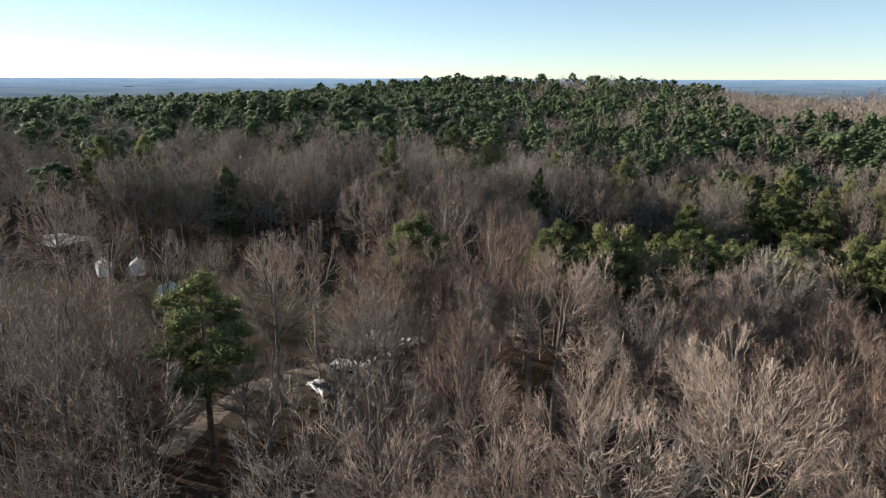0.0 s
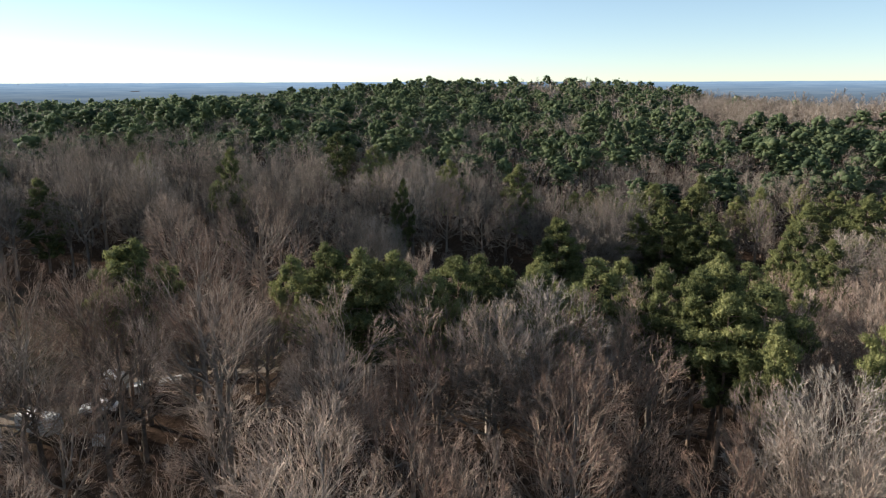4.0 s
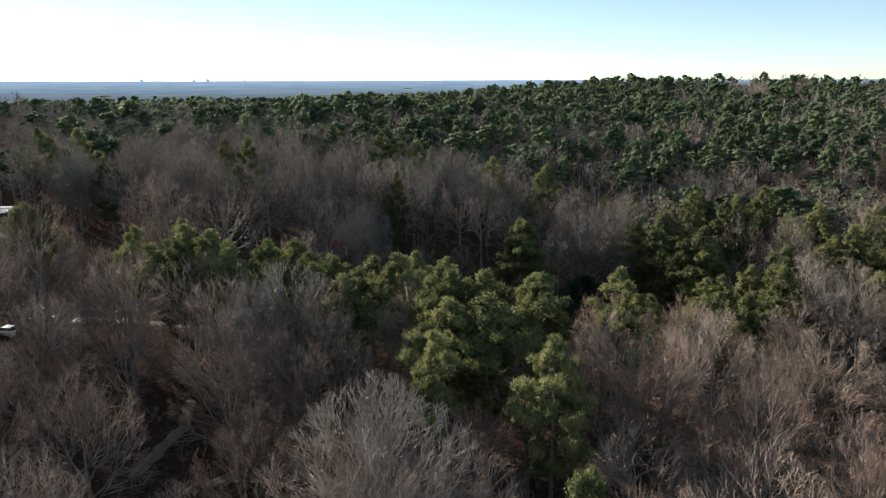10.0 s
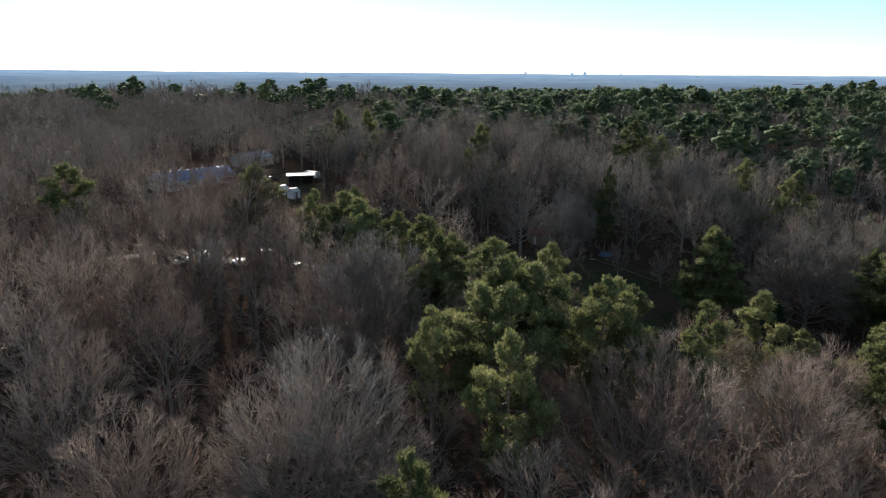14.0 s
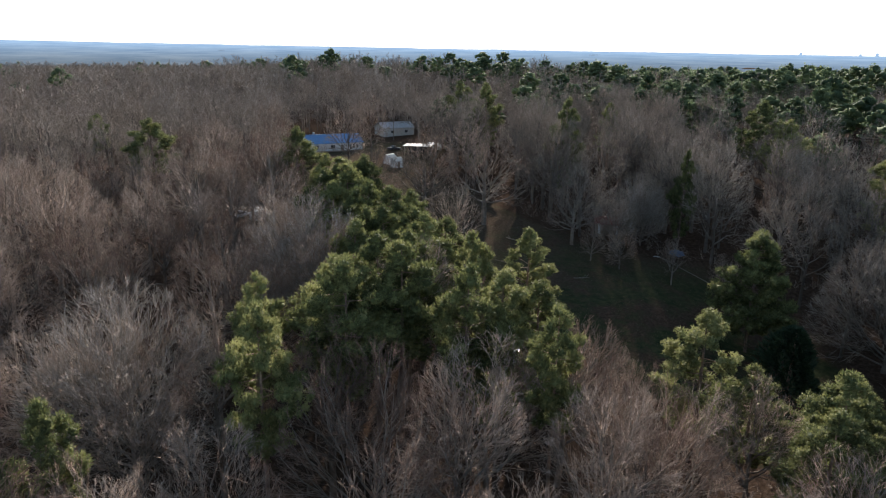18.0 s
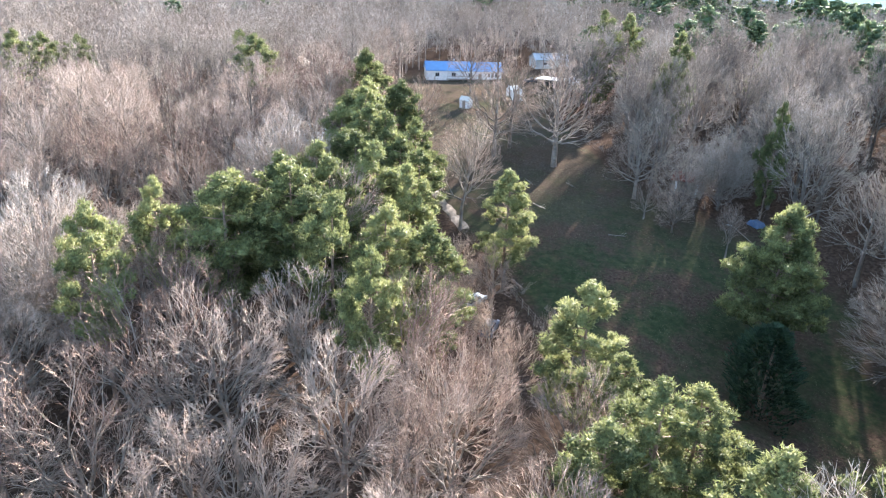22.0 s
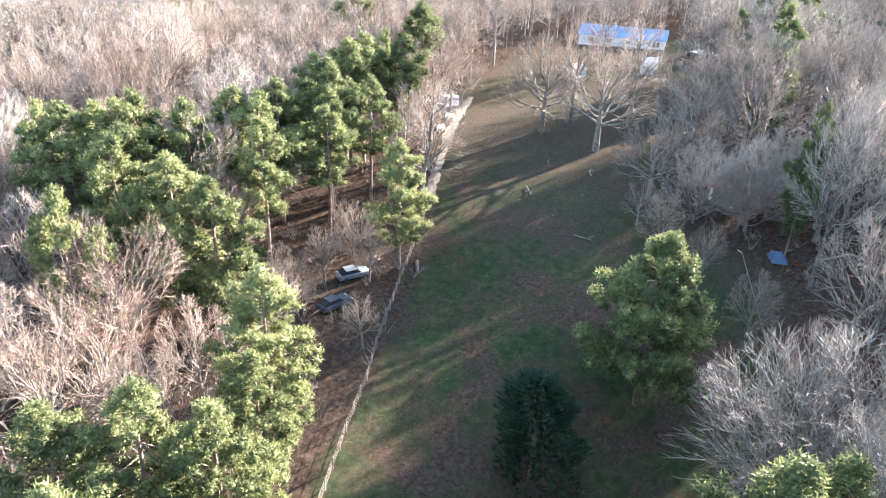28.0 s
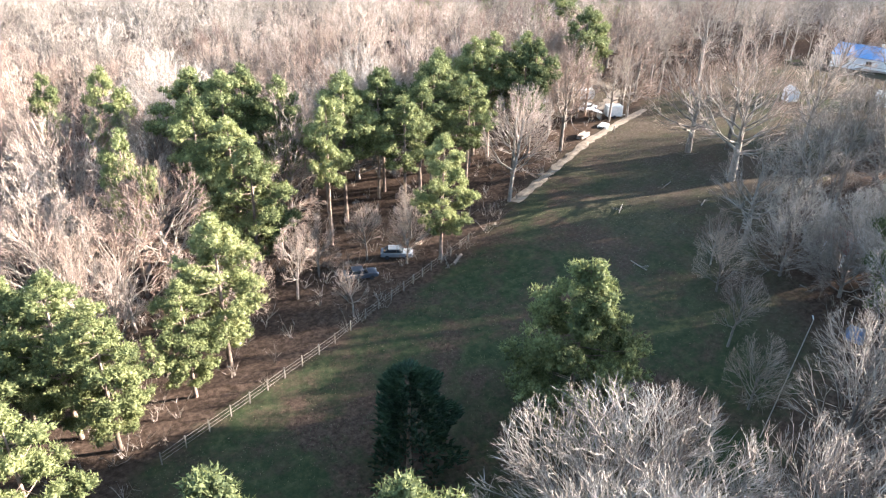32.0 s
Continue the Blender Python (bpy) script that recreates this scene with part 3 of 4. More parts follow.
def cedar_tree(seed, height, radius, n):
    rng = np.random.default_rng(seed)
    wood, crown = Soup(), Soup()
    wood.tube([(0, 0, -0.5), (0.1, 0, height * 0.5), (0, 0.1, height * 0.95)], [0.2, 0.13, 0.03], 6)
    h = rng.random(n) ** 0.8
    az = rng.random(n) * 6.283
    lump = 0.7 + 0.42 * np.sin(az * 3 + h * 5) * np.cos(h * 8 + az * 2)
    r = radius * np.sqrt(np.clip(1 - h ** 2.4, 0.02, 1)) * lump * rng.uniform(0.75, 1.0, n)
    c = np.stack([np.cos(az) * r, np.sin(az) * r, 0.4 + h * (height - 0.4)], 1)
    way = unit(np.stack([np.cos(az), np.sin(az), 0.9 + 0 * az], 1) + rng.normal(size=(n, 3)) * 0.4)
    crown.tufts(c, way, 0.42, 0.1, rng)
    return wood, crown


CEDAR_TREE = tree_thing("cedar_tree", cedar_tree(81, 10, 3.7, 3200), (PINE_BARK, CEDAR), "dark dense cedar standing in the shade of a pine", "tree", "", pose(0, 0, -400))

# ---- trees that stand at known spots: x, y and the height of the top above datum ----
rnd = random.Random(3)
RIDGE = [(96.7, 132.9, 13.6), (81.4, 129.4, 14.2), (94, 136.5, 12.0), (105, 138, 14.8), (66.5, 96.5, 21), (55, 105, 19.8),
         (42.8, 106.7, 18), (27.8, 99, 22.2), (-3.2, 93.5, 25), (19.5, 102.5, 21.3), (92, 163.3, 15), (83.6, 170, 15.4), (82.4, 83, 19.6), (70, 83.3, 18.2)]
RIDGE_B = [(72.7, 92, 20), (70, 98.5, 20.7), (73, 109.2, 17.5), (49.5, 122.6, 15.4), (23.7, 166.7, 22.2), (23.5, 98.6, 22.7), (47.3, 101, 19.5), (75.7, 104.3, 19.3),
           (52.4, 195.5, 22), (-5.5, 93.5, 24), (18, 103.5, 22.2), (39, 104, 20.5), (24.5, 95.6, 21), (88.9, 67.6, 16), (93.9, 162.7, 12), (126.4, 164.4, 18.1), (34, 207, 22)]
RIDGE_C = [(-60, 46.7, 22.7), (68, 91.5, 19), (72, 114, 15.5), (45, 99, 19), (51, 96.5, 18.5), (33, 96, 20.5), (-23.6, 63.5, 25), (-47, 147, 25), (100, 128.5, 12.5), (63, 101, 20), (60, 110, 18.5), (35, 108, 19), (48, 110, 17.5),
           (86, 132.5, 9.5), (101, 148, 12), (88, 168, 14), (78.5, 173, 13), (36, 101, 21), (15, 97, 22), (-12, 157.8, 29.9), (85.5, 109.9, 17.9), (-38, 11.6, 21.6), (-19.4, 7.4, 24.1), (-27, 9, 23)]
for i, (x, y, top) in enumerate(RIDGE + RIDGE_B + RIDGE_C):
    edge = y > 118 or (x > 70 and y > 108)
    proto, native = PINE[(0, 2)[i % 2] if edge and top != 17.9 else (1, 3, 1, 3)[i % 4]]
    plant(proto, native, x, y, max(7.0, top - float(land(x, y)) + 0.4), rnd.uniform(0, 360), 1.15 if top in (14.2, 9.5) else 0.75 if top == 17.9 else 0.55 if (x, y) == (23.7, 166.7) else 0.75 if (x, y) == (-12, 157.8) else 1.3 if (x, y) == (-23.6, 63.5) else rnd.uniform(1.0, 1.18) if edge else 0.72 if y < 84 and x > 60 else rnd.uniform(0.85, 1.1))
plant(YOUNG, 18, 57.4, 156.8, 20.0, 40, 0.93)
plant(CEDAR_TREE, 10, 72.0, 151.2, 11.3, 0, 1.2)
plant(OAK, 20, -4.2, 120.5, 19.5, 20, 1.15)
plant(OAK, 20, 0.8, 132.9, 22.5, 140, 1.1)
plant(OAK, 20, 16.5, 146.5, 15, 250)
DOMES = [(-16, 134, 25), (33.7, 90.5, 21.4), (48, 77.8, 17.7), (26, 54.2, 22.8), (33.3, 183, 19.8), (11, 80.2, 24), (-6, 86.3, 24), (91, 99, 17.2), (40.6, 87.3, 19.4), (55, 83, 17.5), (44, 62.5, 18.7), (54.6, 92.3, 19), (101.8, 105, 12.9),
         (89.4, 92, 17.5), (101, 84.4, 12.3), (82.2, 112.6, 16.1), (84, 104, 15.4), (93.9, 117.8, 14.3), (51, 51, 17.6), (104.7, 116.9, 10.7), (-10.4, 123.9, 25), (13.3, 75, 25), (72, 187, 17), (62, 100, 19.2), (6.3, 88, 28)]
FANS = [(68, 173, 15), (19, 161, 15), (14, 163, 16), (20, 154, 14), (74.5, 180, 17.2), (46, 91.4, 20.5), (70.2, 70, 18), (88, 228, 17)]
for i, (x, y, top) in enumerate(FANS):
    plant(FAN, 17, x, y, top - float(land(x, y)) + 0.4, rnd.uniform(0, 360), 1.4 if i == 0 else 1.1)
for i, (x, y, top) in enumerate(DOMES):
    proto, native = BARE[(1, 3)[i % 2] if top > 23 else (0, 4, 5, 2)[i % 4]]
    plant(proto, native, x, y, top - float(land(x, y)) + 0.3, 53 * i, rnd.uniform(0.95, 1.15))


# ---- the woods round them ----
PINE_WOOD = [(-600, 520), (-300, 300), (-200, 250), (-114, 238), (-77, 217), (-53, 209), (-28, 201), (-7, 190), (10, 187), (19, 196), (36, 203), (50, 195), (60, 190), (79, 195), (80, 172), (86, 150), (94, 140), (111, 146), (131, 146),
             (170, 150), (250, 200), (232, 300), (200, 306), (150, 336), (170, 470), (260, 640), (300, 1300), (-700, 1300)]
KNOLLS = ((-187, 208, 30), (-272, 130, 16), (-392, 116, 24), (-240, 175, 12), (-66, 162, 12), (-98, 192, 20), (-40, 186, 8))


def pine_share(x, y):
    """How much of the wood is pine: the northern hills mostly, strips and knolls elsewhere."""
    v = noise.noise((x / 60, y / 60, 3.1)) + 0.7 * noise.noise((x / 21, y / 21, 8.2))
    dx, dy = 6 * noise.noise((x / 13, y / 13, 1.7)), 6 * noise.noise((x / 13, y / 13, 5.3))
    knoll = sum(math.exp(-((x - a) / r) ** 2 - ((y - b) / r) ** 2) for a, b, r in KNOLLS)
    bare_top = math.exp(-((x - 35) / 28) ** 2 - ((y - 272) / 30) ** 2) + 0.8 * math.exp(-((x - 130) / 60) ** 2 - ((y - 600) / 70) ** 2)
    wood = (0.8 + 1.3 * min(0, v) - 0.6 * bare_top) if inside(PINE_WOOD, x + dx, y + dy) else (0.0 if x > -77 and y < 190 else 0.01 + 0.1 * max(0, v - 0.35))
    return max(0.0, min(0.96, wood + 0.8 * knoll))


def open_ground(x, y):
    return any(bool(inside(p, x, y)) for p in (MEADOW, HOMESTEAD, SHEDS))


for i, (x, y, high) in enumerate(((66, 128.5, 7.5), (54, 121, 9.5), (28, 151, 9), (35, 158, 9.5), (24, 147, 8), (41, 165, 9), (58, 117, 9.5), (65.5, 117.5, 10), (50, 115.5, 9), (70, 121, 10.5), (77, 123, 11), (81, 120, 12), (-17, 60, 15), (-22, 70, 15))):
    plant(BARE[(2, 0, 4)[i % 3]][0], BARE[(2, 0, 4)[i % 3]][1], x, y, high, 70 * i, 0.95)
KNOWN = len(PLACED)
VERGE = [(44, 124), (60, 130), (78, 135), (90, 141), (98, 136), (86, 127), (77, 119), (62, 113), (46, 112), (34, 113)]
rnd = random.Random(17)
BEHIND = []
for gx in range(-9, 18):
    for gy in range(2, 24):
        x, y = gx * 8.6 + rnd.uniform(0.8, 7.8), gy * 8.6 + rnd.uniform(0.8, 7.8)
        if open_ground(x, y) or inside(VERGE, x, y) or (x - 38) ** 2 + (y - 73) ** 2 < 40 or any((x - a) ** 2 + (y - b) ** 2 < 24 for a, b in PLACED[:KNOWN]):
            continue
        turn = rnd.uniform(0, 360)
        high = rnd.triangular(14, 22, 18.5) + 2.5 * noise.noise((x / 22, y / 22, 0)) + (3.5 if x < 34 and y > 138 else 0)
        if inside(LAWN, x, y) and rnd.random() < 0.6 or 84 < x < 104 and 138 < y < 166 or x < 40 and y > 136 and (0.367 * x + 0.93 * y) % 25 < 6:
            continue
        if rnd.random() < pine_share(x, y):
            proto, native = PINE[rnd.choice((1, 2, 3))]
            plant(proto, native, x, y, high, turn)
        elif not (-5 < x < 112 and 26 < y < 140):
            BEHIND.append((x, y, high / 19))
            if x < 40 and y > 136:
                BEHIND.append((x - 4.3, y + 1.7, high / 21))
        else:
            proto, native = BARE[rnd.randrange(6)]
            plant(proto, native, x, y, high, turn, rnd.uniform(0.9, 1.2))

rnd = random.Random(29)
for x, y in ((9, 98.5), (4, 97), (12, 93), (-12, 99), (-18, 92), (-31, 91), (-46, 90), (-2, 84), (-6.5, 86.5), (-1, 88.5), (-9, 77), (-20, 78), (-64, 92), (3, 92), (-64, 113), (-70, 121), (-36, 68), (-31, 64), (-43, 76)):
    plant(BARE[rnd.randrange(6)][0], 19, x, y, rnd.uniform(16, 21), rnd.uniform(0, 360))

for proto in [p for p, _ in BARE + PINE] + [YOUNG, OAK, CEDAR_TREE, FAN]:
    for ob in (*proto.children, proto):
        bpy.data.objects.remove(ob)


def scatter(name, protos, spots, mat, label, category):
    """One joined mesh of many far trees; spots: x, y, height factor."""
    rng = np.random.default_rng(len(spots))
    vs, fs, n = [], [], 0
    spots = np.asarray(spots)
    kind = rng.integers(len(protos), size=len(spots))
    for k, s in enumerate(protos):
        p = spots[kind == k]
        if not len(p):
            continue
        v, f = s.arrays()
        a = rng.random(len(p)) * 6.283
        c, sn = np.cos(a)[:, None], np.sin(a)[:, None]
        w = rng.uniform(0.75, 1.3, len(p))[:, None]
        x = (c * v[:, 0] - sn * v[:, 1]) * w + p[:, :1]
        y = (sn * v[:, 0] + c * v[:, 1]) * w + p[:, 1:2]
        z = v[:, 2][None] * p[:, 2:3] + land(p[:, 0], p[:, 1])[:, None] - 0.2
        vs.append(np.stack([x, y, z], 2).reshape(-1, 3))
        fs.append((f[None] + (np.arange(len(p)) * len(v))[:, None, None]).reshape(-1, 3) + n)
        n += len(v) * len(p)
    return tagged(new(name, mesh_of(name, np.concatenate(vs), np.concatenate(fs), mat)), label, category, kind="stuff")


def sector(x, y):
    """Ground that the flight looks out over: north, west and south-west."""
    az = math.degrees(math.atan2(x - 70, y - 100))
    return az < 48 or az > 170


for k, name, mat in ((0, "trunks_of_the_wood", TRUNK_FAR), (1, "crowns_of_the_wood", TWIG_FAR)):
    scatter(name, [t[k] for t in BARE_MID], BEHIND, mat, "leafless hardwoods standing close together, grey-brown", "bare wood")
MID, FAR, DEEP, EAST = ([], []), ([], []), ([], []), ([], [])
rnd = random.Random(23)
for cell, r0, r1, out in ((8.2, 0, 240, MID), (8.6, 240, 520, FAR), (13.0, 520, 1200, DEEP), (10.0, 0, 330, EAST)):
    n = int(r1 / cell) + 1
    for i in range(-n, n):
        for j in range(-n, n):
            x, y = 70 + (i + rnd.random()) * cell, 100 + (j + rnd.random()) * cell
            r = math.hypot(x - 70, y - 100)
            if not r0 <= r < r1 or sector(x, y) == (out is EAST) or (-77 < x < 155 and 17 < y < 206) or open_ground(x, y):
                continue
            out[rnd.random() >= 0.86 * pine_share(x, y)].append((x, y, rnd.triangular(0.6, 1.3, 0.95)))
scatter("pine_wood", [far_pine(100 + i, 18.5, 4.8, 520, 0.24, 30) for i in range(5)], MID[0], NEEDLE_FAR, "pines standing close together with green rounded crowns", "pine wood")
scatter("bare_wood", [far_bare(110 + i, 18, 6.0, 9, 6, 5, 3, 0.036) for i in range(4)], MID[1], TWIG_FAR, "leafless hardwoods standing close together, grey-brown", "bare wood")
scatter("eastern_pine_wood", [far_pine(160 + i, 18, 4.6, 90, 0.4, 12) for i in range(3)], EAST[0], NEEDLE_FAR, "pines scattered through the eastern wood", "pine wood")
scatter("eastern_bare_wood", [far_bare(165 + i, 17, 5.8, 7, 4, 4, 0, 0.08) for i in range(3)], EAST[1], TWIG_FAR, "leafless hardwoods of the eastern wood, grey-brown", "bare wood")
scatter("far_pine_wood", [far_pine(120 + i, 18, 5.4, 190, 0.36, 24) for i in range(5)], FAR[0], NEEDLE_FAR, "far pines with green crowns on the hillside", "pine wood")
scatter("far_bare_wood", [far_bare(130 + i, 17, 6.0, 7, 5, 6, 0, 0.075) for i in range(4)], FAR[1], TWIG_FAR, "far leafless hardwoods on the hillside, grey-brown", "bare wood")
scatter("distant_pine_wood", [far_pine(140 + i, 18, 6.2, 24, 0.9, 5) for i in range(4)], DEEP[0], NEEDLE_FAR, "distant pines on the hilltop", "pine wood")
scatter("distant_bare_wood", [far_bare(150 + i, 15, 6.4, 4, 4, 2, 0, 0.22) for i in range(4)], DEEP[1], TWIG_FAR, "distant leafless trees over the hills", "bare wood")


# ---- brush and saplings under the trees ----
def brush(name, count, box, seed, high, label, spare=False):
    rng = np.random.default_rng(seed)
    p = np.stack([rng.uniform(box[0], box[1], count), rng.uniform(box[2], box[3], count)], 1)
    p = p[~(inside(MEADOW, p[:, 0], p[:, 1]) | inside(HOMESTEAD, p[:, 0], p[:, 1]) | inside(SHEDS, p[:, 0], p[:, 1]))]
    if spare:
        p = p[~inside(VERGE, p[:, 0], p[:, 1])]
    z = land(p[:, 0], p[:, 1])
    s = Soup()
    base, tip = [], []
    for k in range(9):
        b = np.stack([p[:, 0] + rng.normal(size=len(p)) * 0.15, p[:, 1] + rng.normal(size=len(p)) * 0.15, z - 0.1], 1)
        h = rng.uniform(0.35, 1, (len(p), 1)) * high * rng.uniform(0.5, 1.2, (len(p), 1))
        w = unit(rng.normal(size=(len(p), 3)) * (0.5, 0.5, 0.1) + np.array((0, 0, 1)))
        t = b + w * h
        base.append(b), tip.append(t)
        for q in range(2):
            m = b + (t - b) * rng.uniform(0.35, 0.85, (len(p), 1))
            base.append(m), tip.append(m + unit(w + rng.normal(size=w.shape) * 0.6) * h * 0.4)
    s.slivers(np.concatenate(base), np.concatenate(tip), 0.02, rng)
    return tagged(new(name, s.mesh(name, TWIG_FAR)), label, "brush", kind="stuff")


brush("verge_brush", 130, (34, 96, 112, 141), 47, 3.2, "leafless shrubs between the pines and the meadow fence")
brush("understory_brush", 1500, (10, 125, 25, 205), 41, 2.6, "leafless saplings and brush on the woodland floor", True)
brush("far_understory_brush", 1400, (-90, 12, 25, 205), 43, 2.8, "leafless saplings and brush under the far trees")


# ---- built things ----
def paint(name, colour, rough=0.6, metal=0.0, wear=0.25):
    c = Vector(colour)
    return material(name, [tuple(c * (1 - wear)), tuple(c), tuple(c * (1 + wear * 0.4))], 1.8, rough, 0.15, 30, metal)


WHITE = paint("white_paint", (0.6, 0.6, 0.58))
CREAM = paint("pale_siding", (0.45, 0.45, 0.42))
GREY = paint("grey_metal", (0.38, 0.39, 0.40), 0.45, 0.6)
BLUE = paint("blue_metal_roof", (0.11, 0.22, 0.40), 0.4, 0.2)
DARK = paint("dark_rubber", (0.03, 0.03, 0.032), 0.8)
RUST = paint("rusty_red_sheet", (0.16, 0.045, 0.03), 0.7, 0.0, 0.5)
TIMBER = paint("weathered_timber", (0.22, 0.18, 0.145), 0.9, 0.0, 0.4)
TARP = paint("blue_tarp", (0.075, 0.11, 0.18), 0.6)
SAND = material("sandy_track", [(0.10, 0.073, 0.05), (0.165, 0.125, 0.09), (0.24, 0.19, 0.14)], 1.2, 0.95, 0.5, 6)
GLASS = material("window_glass", [(0.02, 0.025, 0.03), (0.03, 0.035, 0.04)], 1.0, 0.08)
GLASS.node_tree.nodes["Principled BSDF"].inputs["Specular IOR Level"].default_value = 0.6
CAR_GREY = paint("grey_car_paint", (0.2, 0.22, 0.24), 0.4, 0.3, 0.1)
CAR_WHITE = paint("white_car_paint", (0.75, 0.75, 0.74), 0.3, 0.0, 0.1)
CAR_DARK = paint("dark_car_paint", (0.06, 0.07, 0.09), 0.3, 0.3, 0.1)


def block(size, at=(0, 0, 0), bevel=0.02, turn=0.0, tip=0.0):
    """A bmesh box with softened edges, its middle at a place."""
    bm = bmesh.new()
    bmesh.ops.create_cube(bm, size=1)
    bmesh.ops.scale(bm, vec=size, verts=bm.verts)
    if bevel:
        bmesh.ops.bevel(bm, geom=list(bm.edges), offset=min(bevel, min(size) * 0.3), segments=1, affect="EDGES")
    bmesh.ops.transform(bm, matrix=pose(*at, tip, 0, turn), verts=bm.verts)
    return bm


def prism(profile, length, at=(0, 0, 0)):
    """A profile in x and z, drawn out along y about the middle."""
    bm = bmesh.new()
    a = [bm.verts.new((x, -length / 2, z)) for x, z in profile]
    b = [bm.verts.new((x, length / 2, z)) for x, z in profile]
    bm.faces.new(a)
    bm.faces.new(b[::-1])
    for i in range(len(a)):
        j = (i + 1) % len(a)
        bm.faces.new((a[j], a[i], b[i], b[j]))
    bmesh.ops.translate(bm, vec=at, verts=bm.verts)
    bmesh.ops.recalc_face_normals(bm, faces=bm.faces)
    return bm


def rod(a, b, r, sides=8):
    s = Soup()
    s.tube([a, b], [r, r * 0.9], sides)
    bm = bmesh.new()
    v, f = s.arrays()
    vs = [bm.verts.new(p) for p in v]
    for t in f:
        bm.faces.new([vs[i] for i in t])
    bm.faces.new(vs[sides:])
    return bm


def wheel(at, r, w):
    bm = bmesh.new()
    bmesh.ops.create_cone(bm, cap_ends=True, segments=16, radius1=r, radius2=r, depth=w)
    bmesh.ops.bevel(bm, geom=[e for e in bm.edges if len(e.link_faces) == 2 and abs(e.calc_face_angle(0)) > 1], offset=w * 0.15, segments=1, affect="EDGES")
    bmesh.ops.transform(bm, matrix=pose(*at, 0, 90, 0), verts=bm.verts)
    return bm


def piece(name, bm, mat, parent, label=""):
    me = bpy.data.meshes.new(name)
    bm.to_mesh(me)
    bm.free()
    me.materials.append(mat)
    return part(name, me, parent, label)


def at_ground(x, y, turn=0.0, lift=0.0):
    return pose(x, y, float(land(x, y)) + lift, 0, 0, turn)


def gable(name, label, category, where, wide, long, high, rise, wall_mat, roof_mat, windows=(), door=None, eave=0.4, group=""):
    """A gabled building along its own y: walls with openings framed on them, a two-sided roof, a ridge cap."""
    top = group_of(name, label, category, group)
    for sx in (-1, 1):
        piece("wall", block((0.16, long, high + 0.6), (sx * wide / 2, 0, high / 2 - 0.3), 0.01), wall_mat, top)
    for sy in (-1, 1):
        piece("gable_wall", prism([(-wide / 2 + 0.08, -0.6), (wide / 2 - 0.08, -0.6), (wide / 2 - 0.08, high), (0, high + rise - 0.1), (-wide / 2 + 0.08, high)], 0.16, (0, sy * (long / 2 - 0.08), 0)), wall_mat, top)
    for sx in (-1, 1):
        ang = math.atan2(rise, wide / 2)
        run = wide / 2 / math.cos(ang) + eave
        mid = Vector((sx * (wide / 4 + eave * math.cos(ang) / 2), 0, high + rise / 2 - eave * math.sin(ang) / 2 + 0.06))
        bm = block((run, long + 2 * eave, 0.1), (0, 0, 0), 0.02)
        bmesh.ops.transform(bm, matrix=Matrix.Translation(mid) @ Matrix.Rotation(sx * ang, 4, "Y"), verts=bm.verts)
        sheet = piece("roof", bm, roof_mat, top)
        for k in range(int((long + 2 * eave) / 0.9)):
            rib = block((run, 0.05, 0.05), (0, -(long + 2 * eave) / 2 + 0.45 + k * 0.9, 0.07), 0)
            bmesh.ops.transform(rib, matrix=Matrix.Translation(mid) @ Matrix.Rotation(sx * ang, 4, "Y"), verts=rib.verts)
            piece("roof_rib", rib, roof_mat, sheet)
    piece("ridge_cap", block((0.4, long + 2 * eave, 0.09), (0, 0, high + rise + 0.12), 0.03), roof_mat, top)
    for y, z, w, h in windows:
        win = piece("window", block((0.06, w + 0.2, h + 0.2), (wide / 2 + 0.11, y, z), 0.01), WHITE, top)
        piece("pane", block((0.03, w, h), (wide / 2 + 0.145, y, z), 0.0), GLASS, win)
        piece("glazing_bar", block((0.03, 0.06, h), (wide / 2 + 0.17, y, z), 0.0), WHITE, win)
    if door:
        y, w, h = door
        d = piece("door", block((0.08, w, h), (wide / 2 + 0.1, y, h / 2), 0.01), TIMBER, top)
        piece("door_handle", block((0.06, 0.05, 0.16), (wide / 2 + 0.17, y + w * 0.35, 1.0), 0.01), GREY, d)
    top.matrix_basis = where
    return top


def deck_of(parent, x0, x1, y0, y1, z):
    n = int((y1 - y0) / 0.6)
    for i in range(n):
        piece("deck_board", block((x1 - x0, 0.55, 0.06), ((x0 + x1) / 2, y0 + 0.3 + i * 0.6, z), 0.01), TIMBER, parent)


house = gable("house", "long single-storey house with white walls and a blue metal roof", "house", at_ground(-96.4, 109.2, 10.7), 9, 25, 2.9, 2.3, WHITE, BLUE,
              [(-9, 1.6, 1.3, 1.2), (-3.6, 1.6, 1.3, 1.2), (2, 1.6, 1.3, 1.2), (8.2, 1.6, 0.7, 1.3), (9.4, 1.6, 0.7, 1.3), (10.6, 1.6, 0.7, 1.3)], (5.2, 1.0, 2.05))
deck_of(house, 4.7, 7.0, -6, 5, 0.35)
for y in (-6, -2.3, 1.4, 5):
    piece("deck_rail_post", block((0.1, 0.1, 1.2), (6.9, y, 0.85), 0.01), TIMBER, house)
piece("deck_rail", block((0.08, 11, 0.1), (6.9, -0.5, 1.4), 0.01), TIMBER, house)
piece("chimney", block((0.6, 0.6, 1.5), (-0.8, -3, 5.3), 0.03), GREY, house)

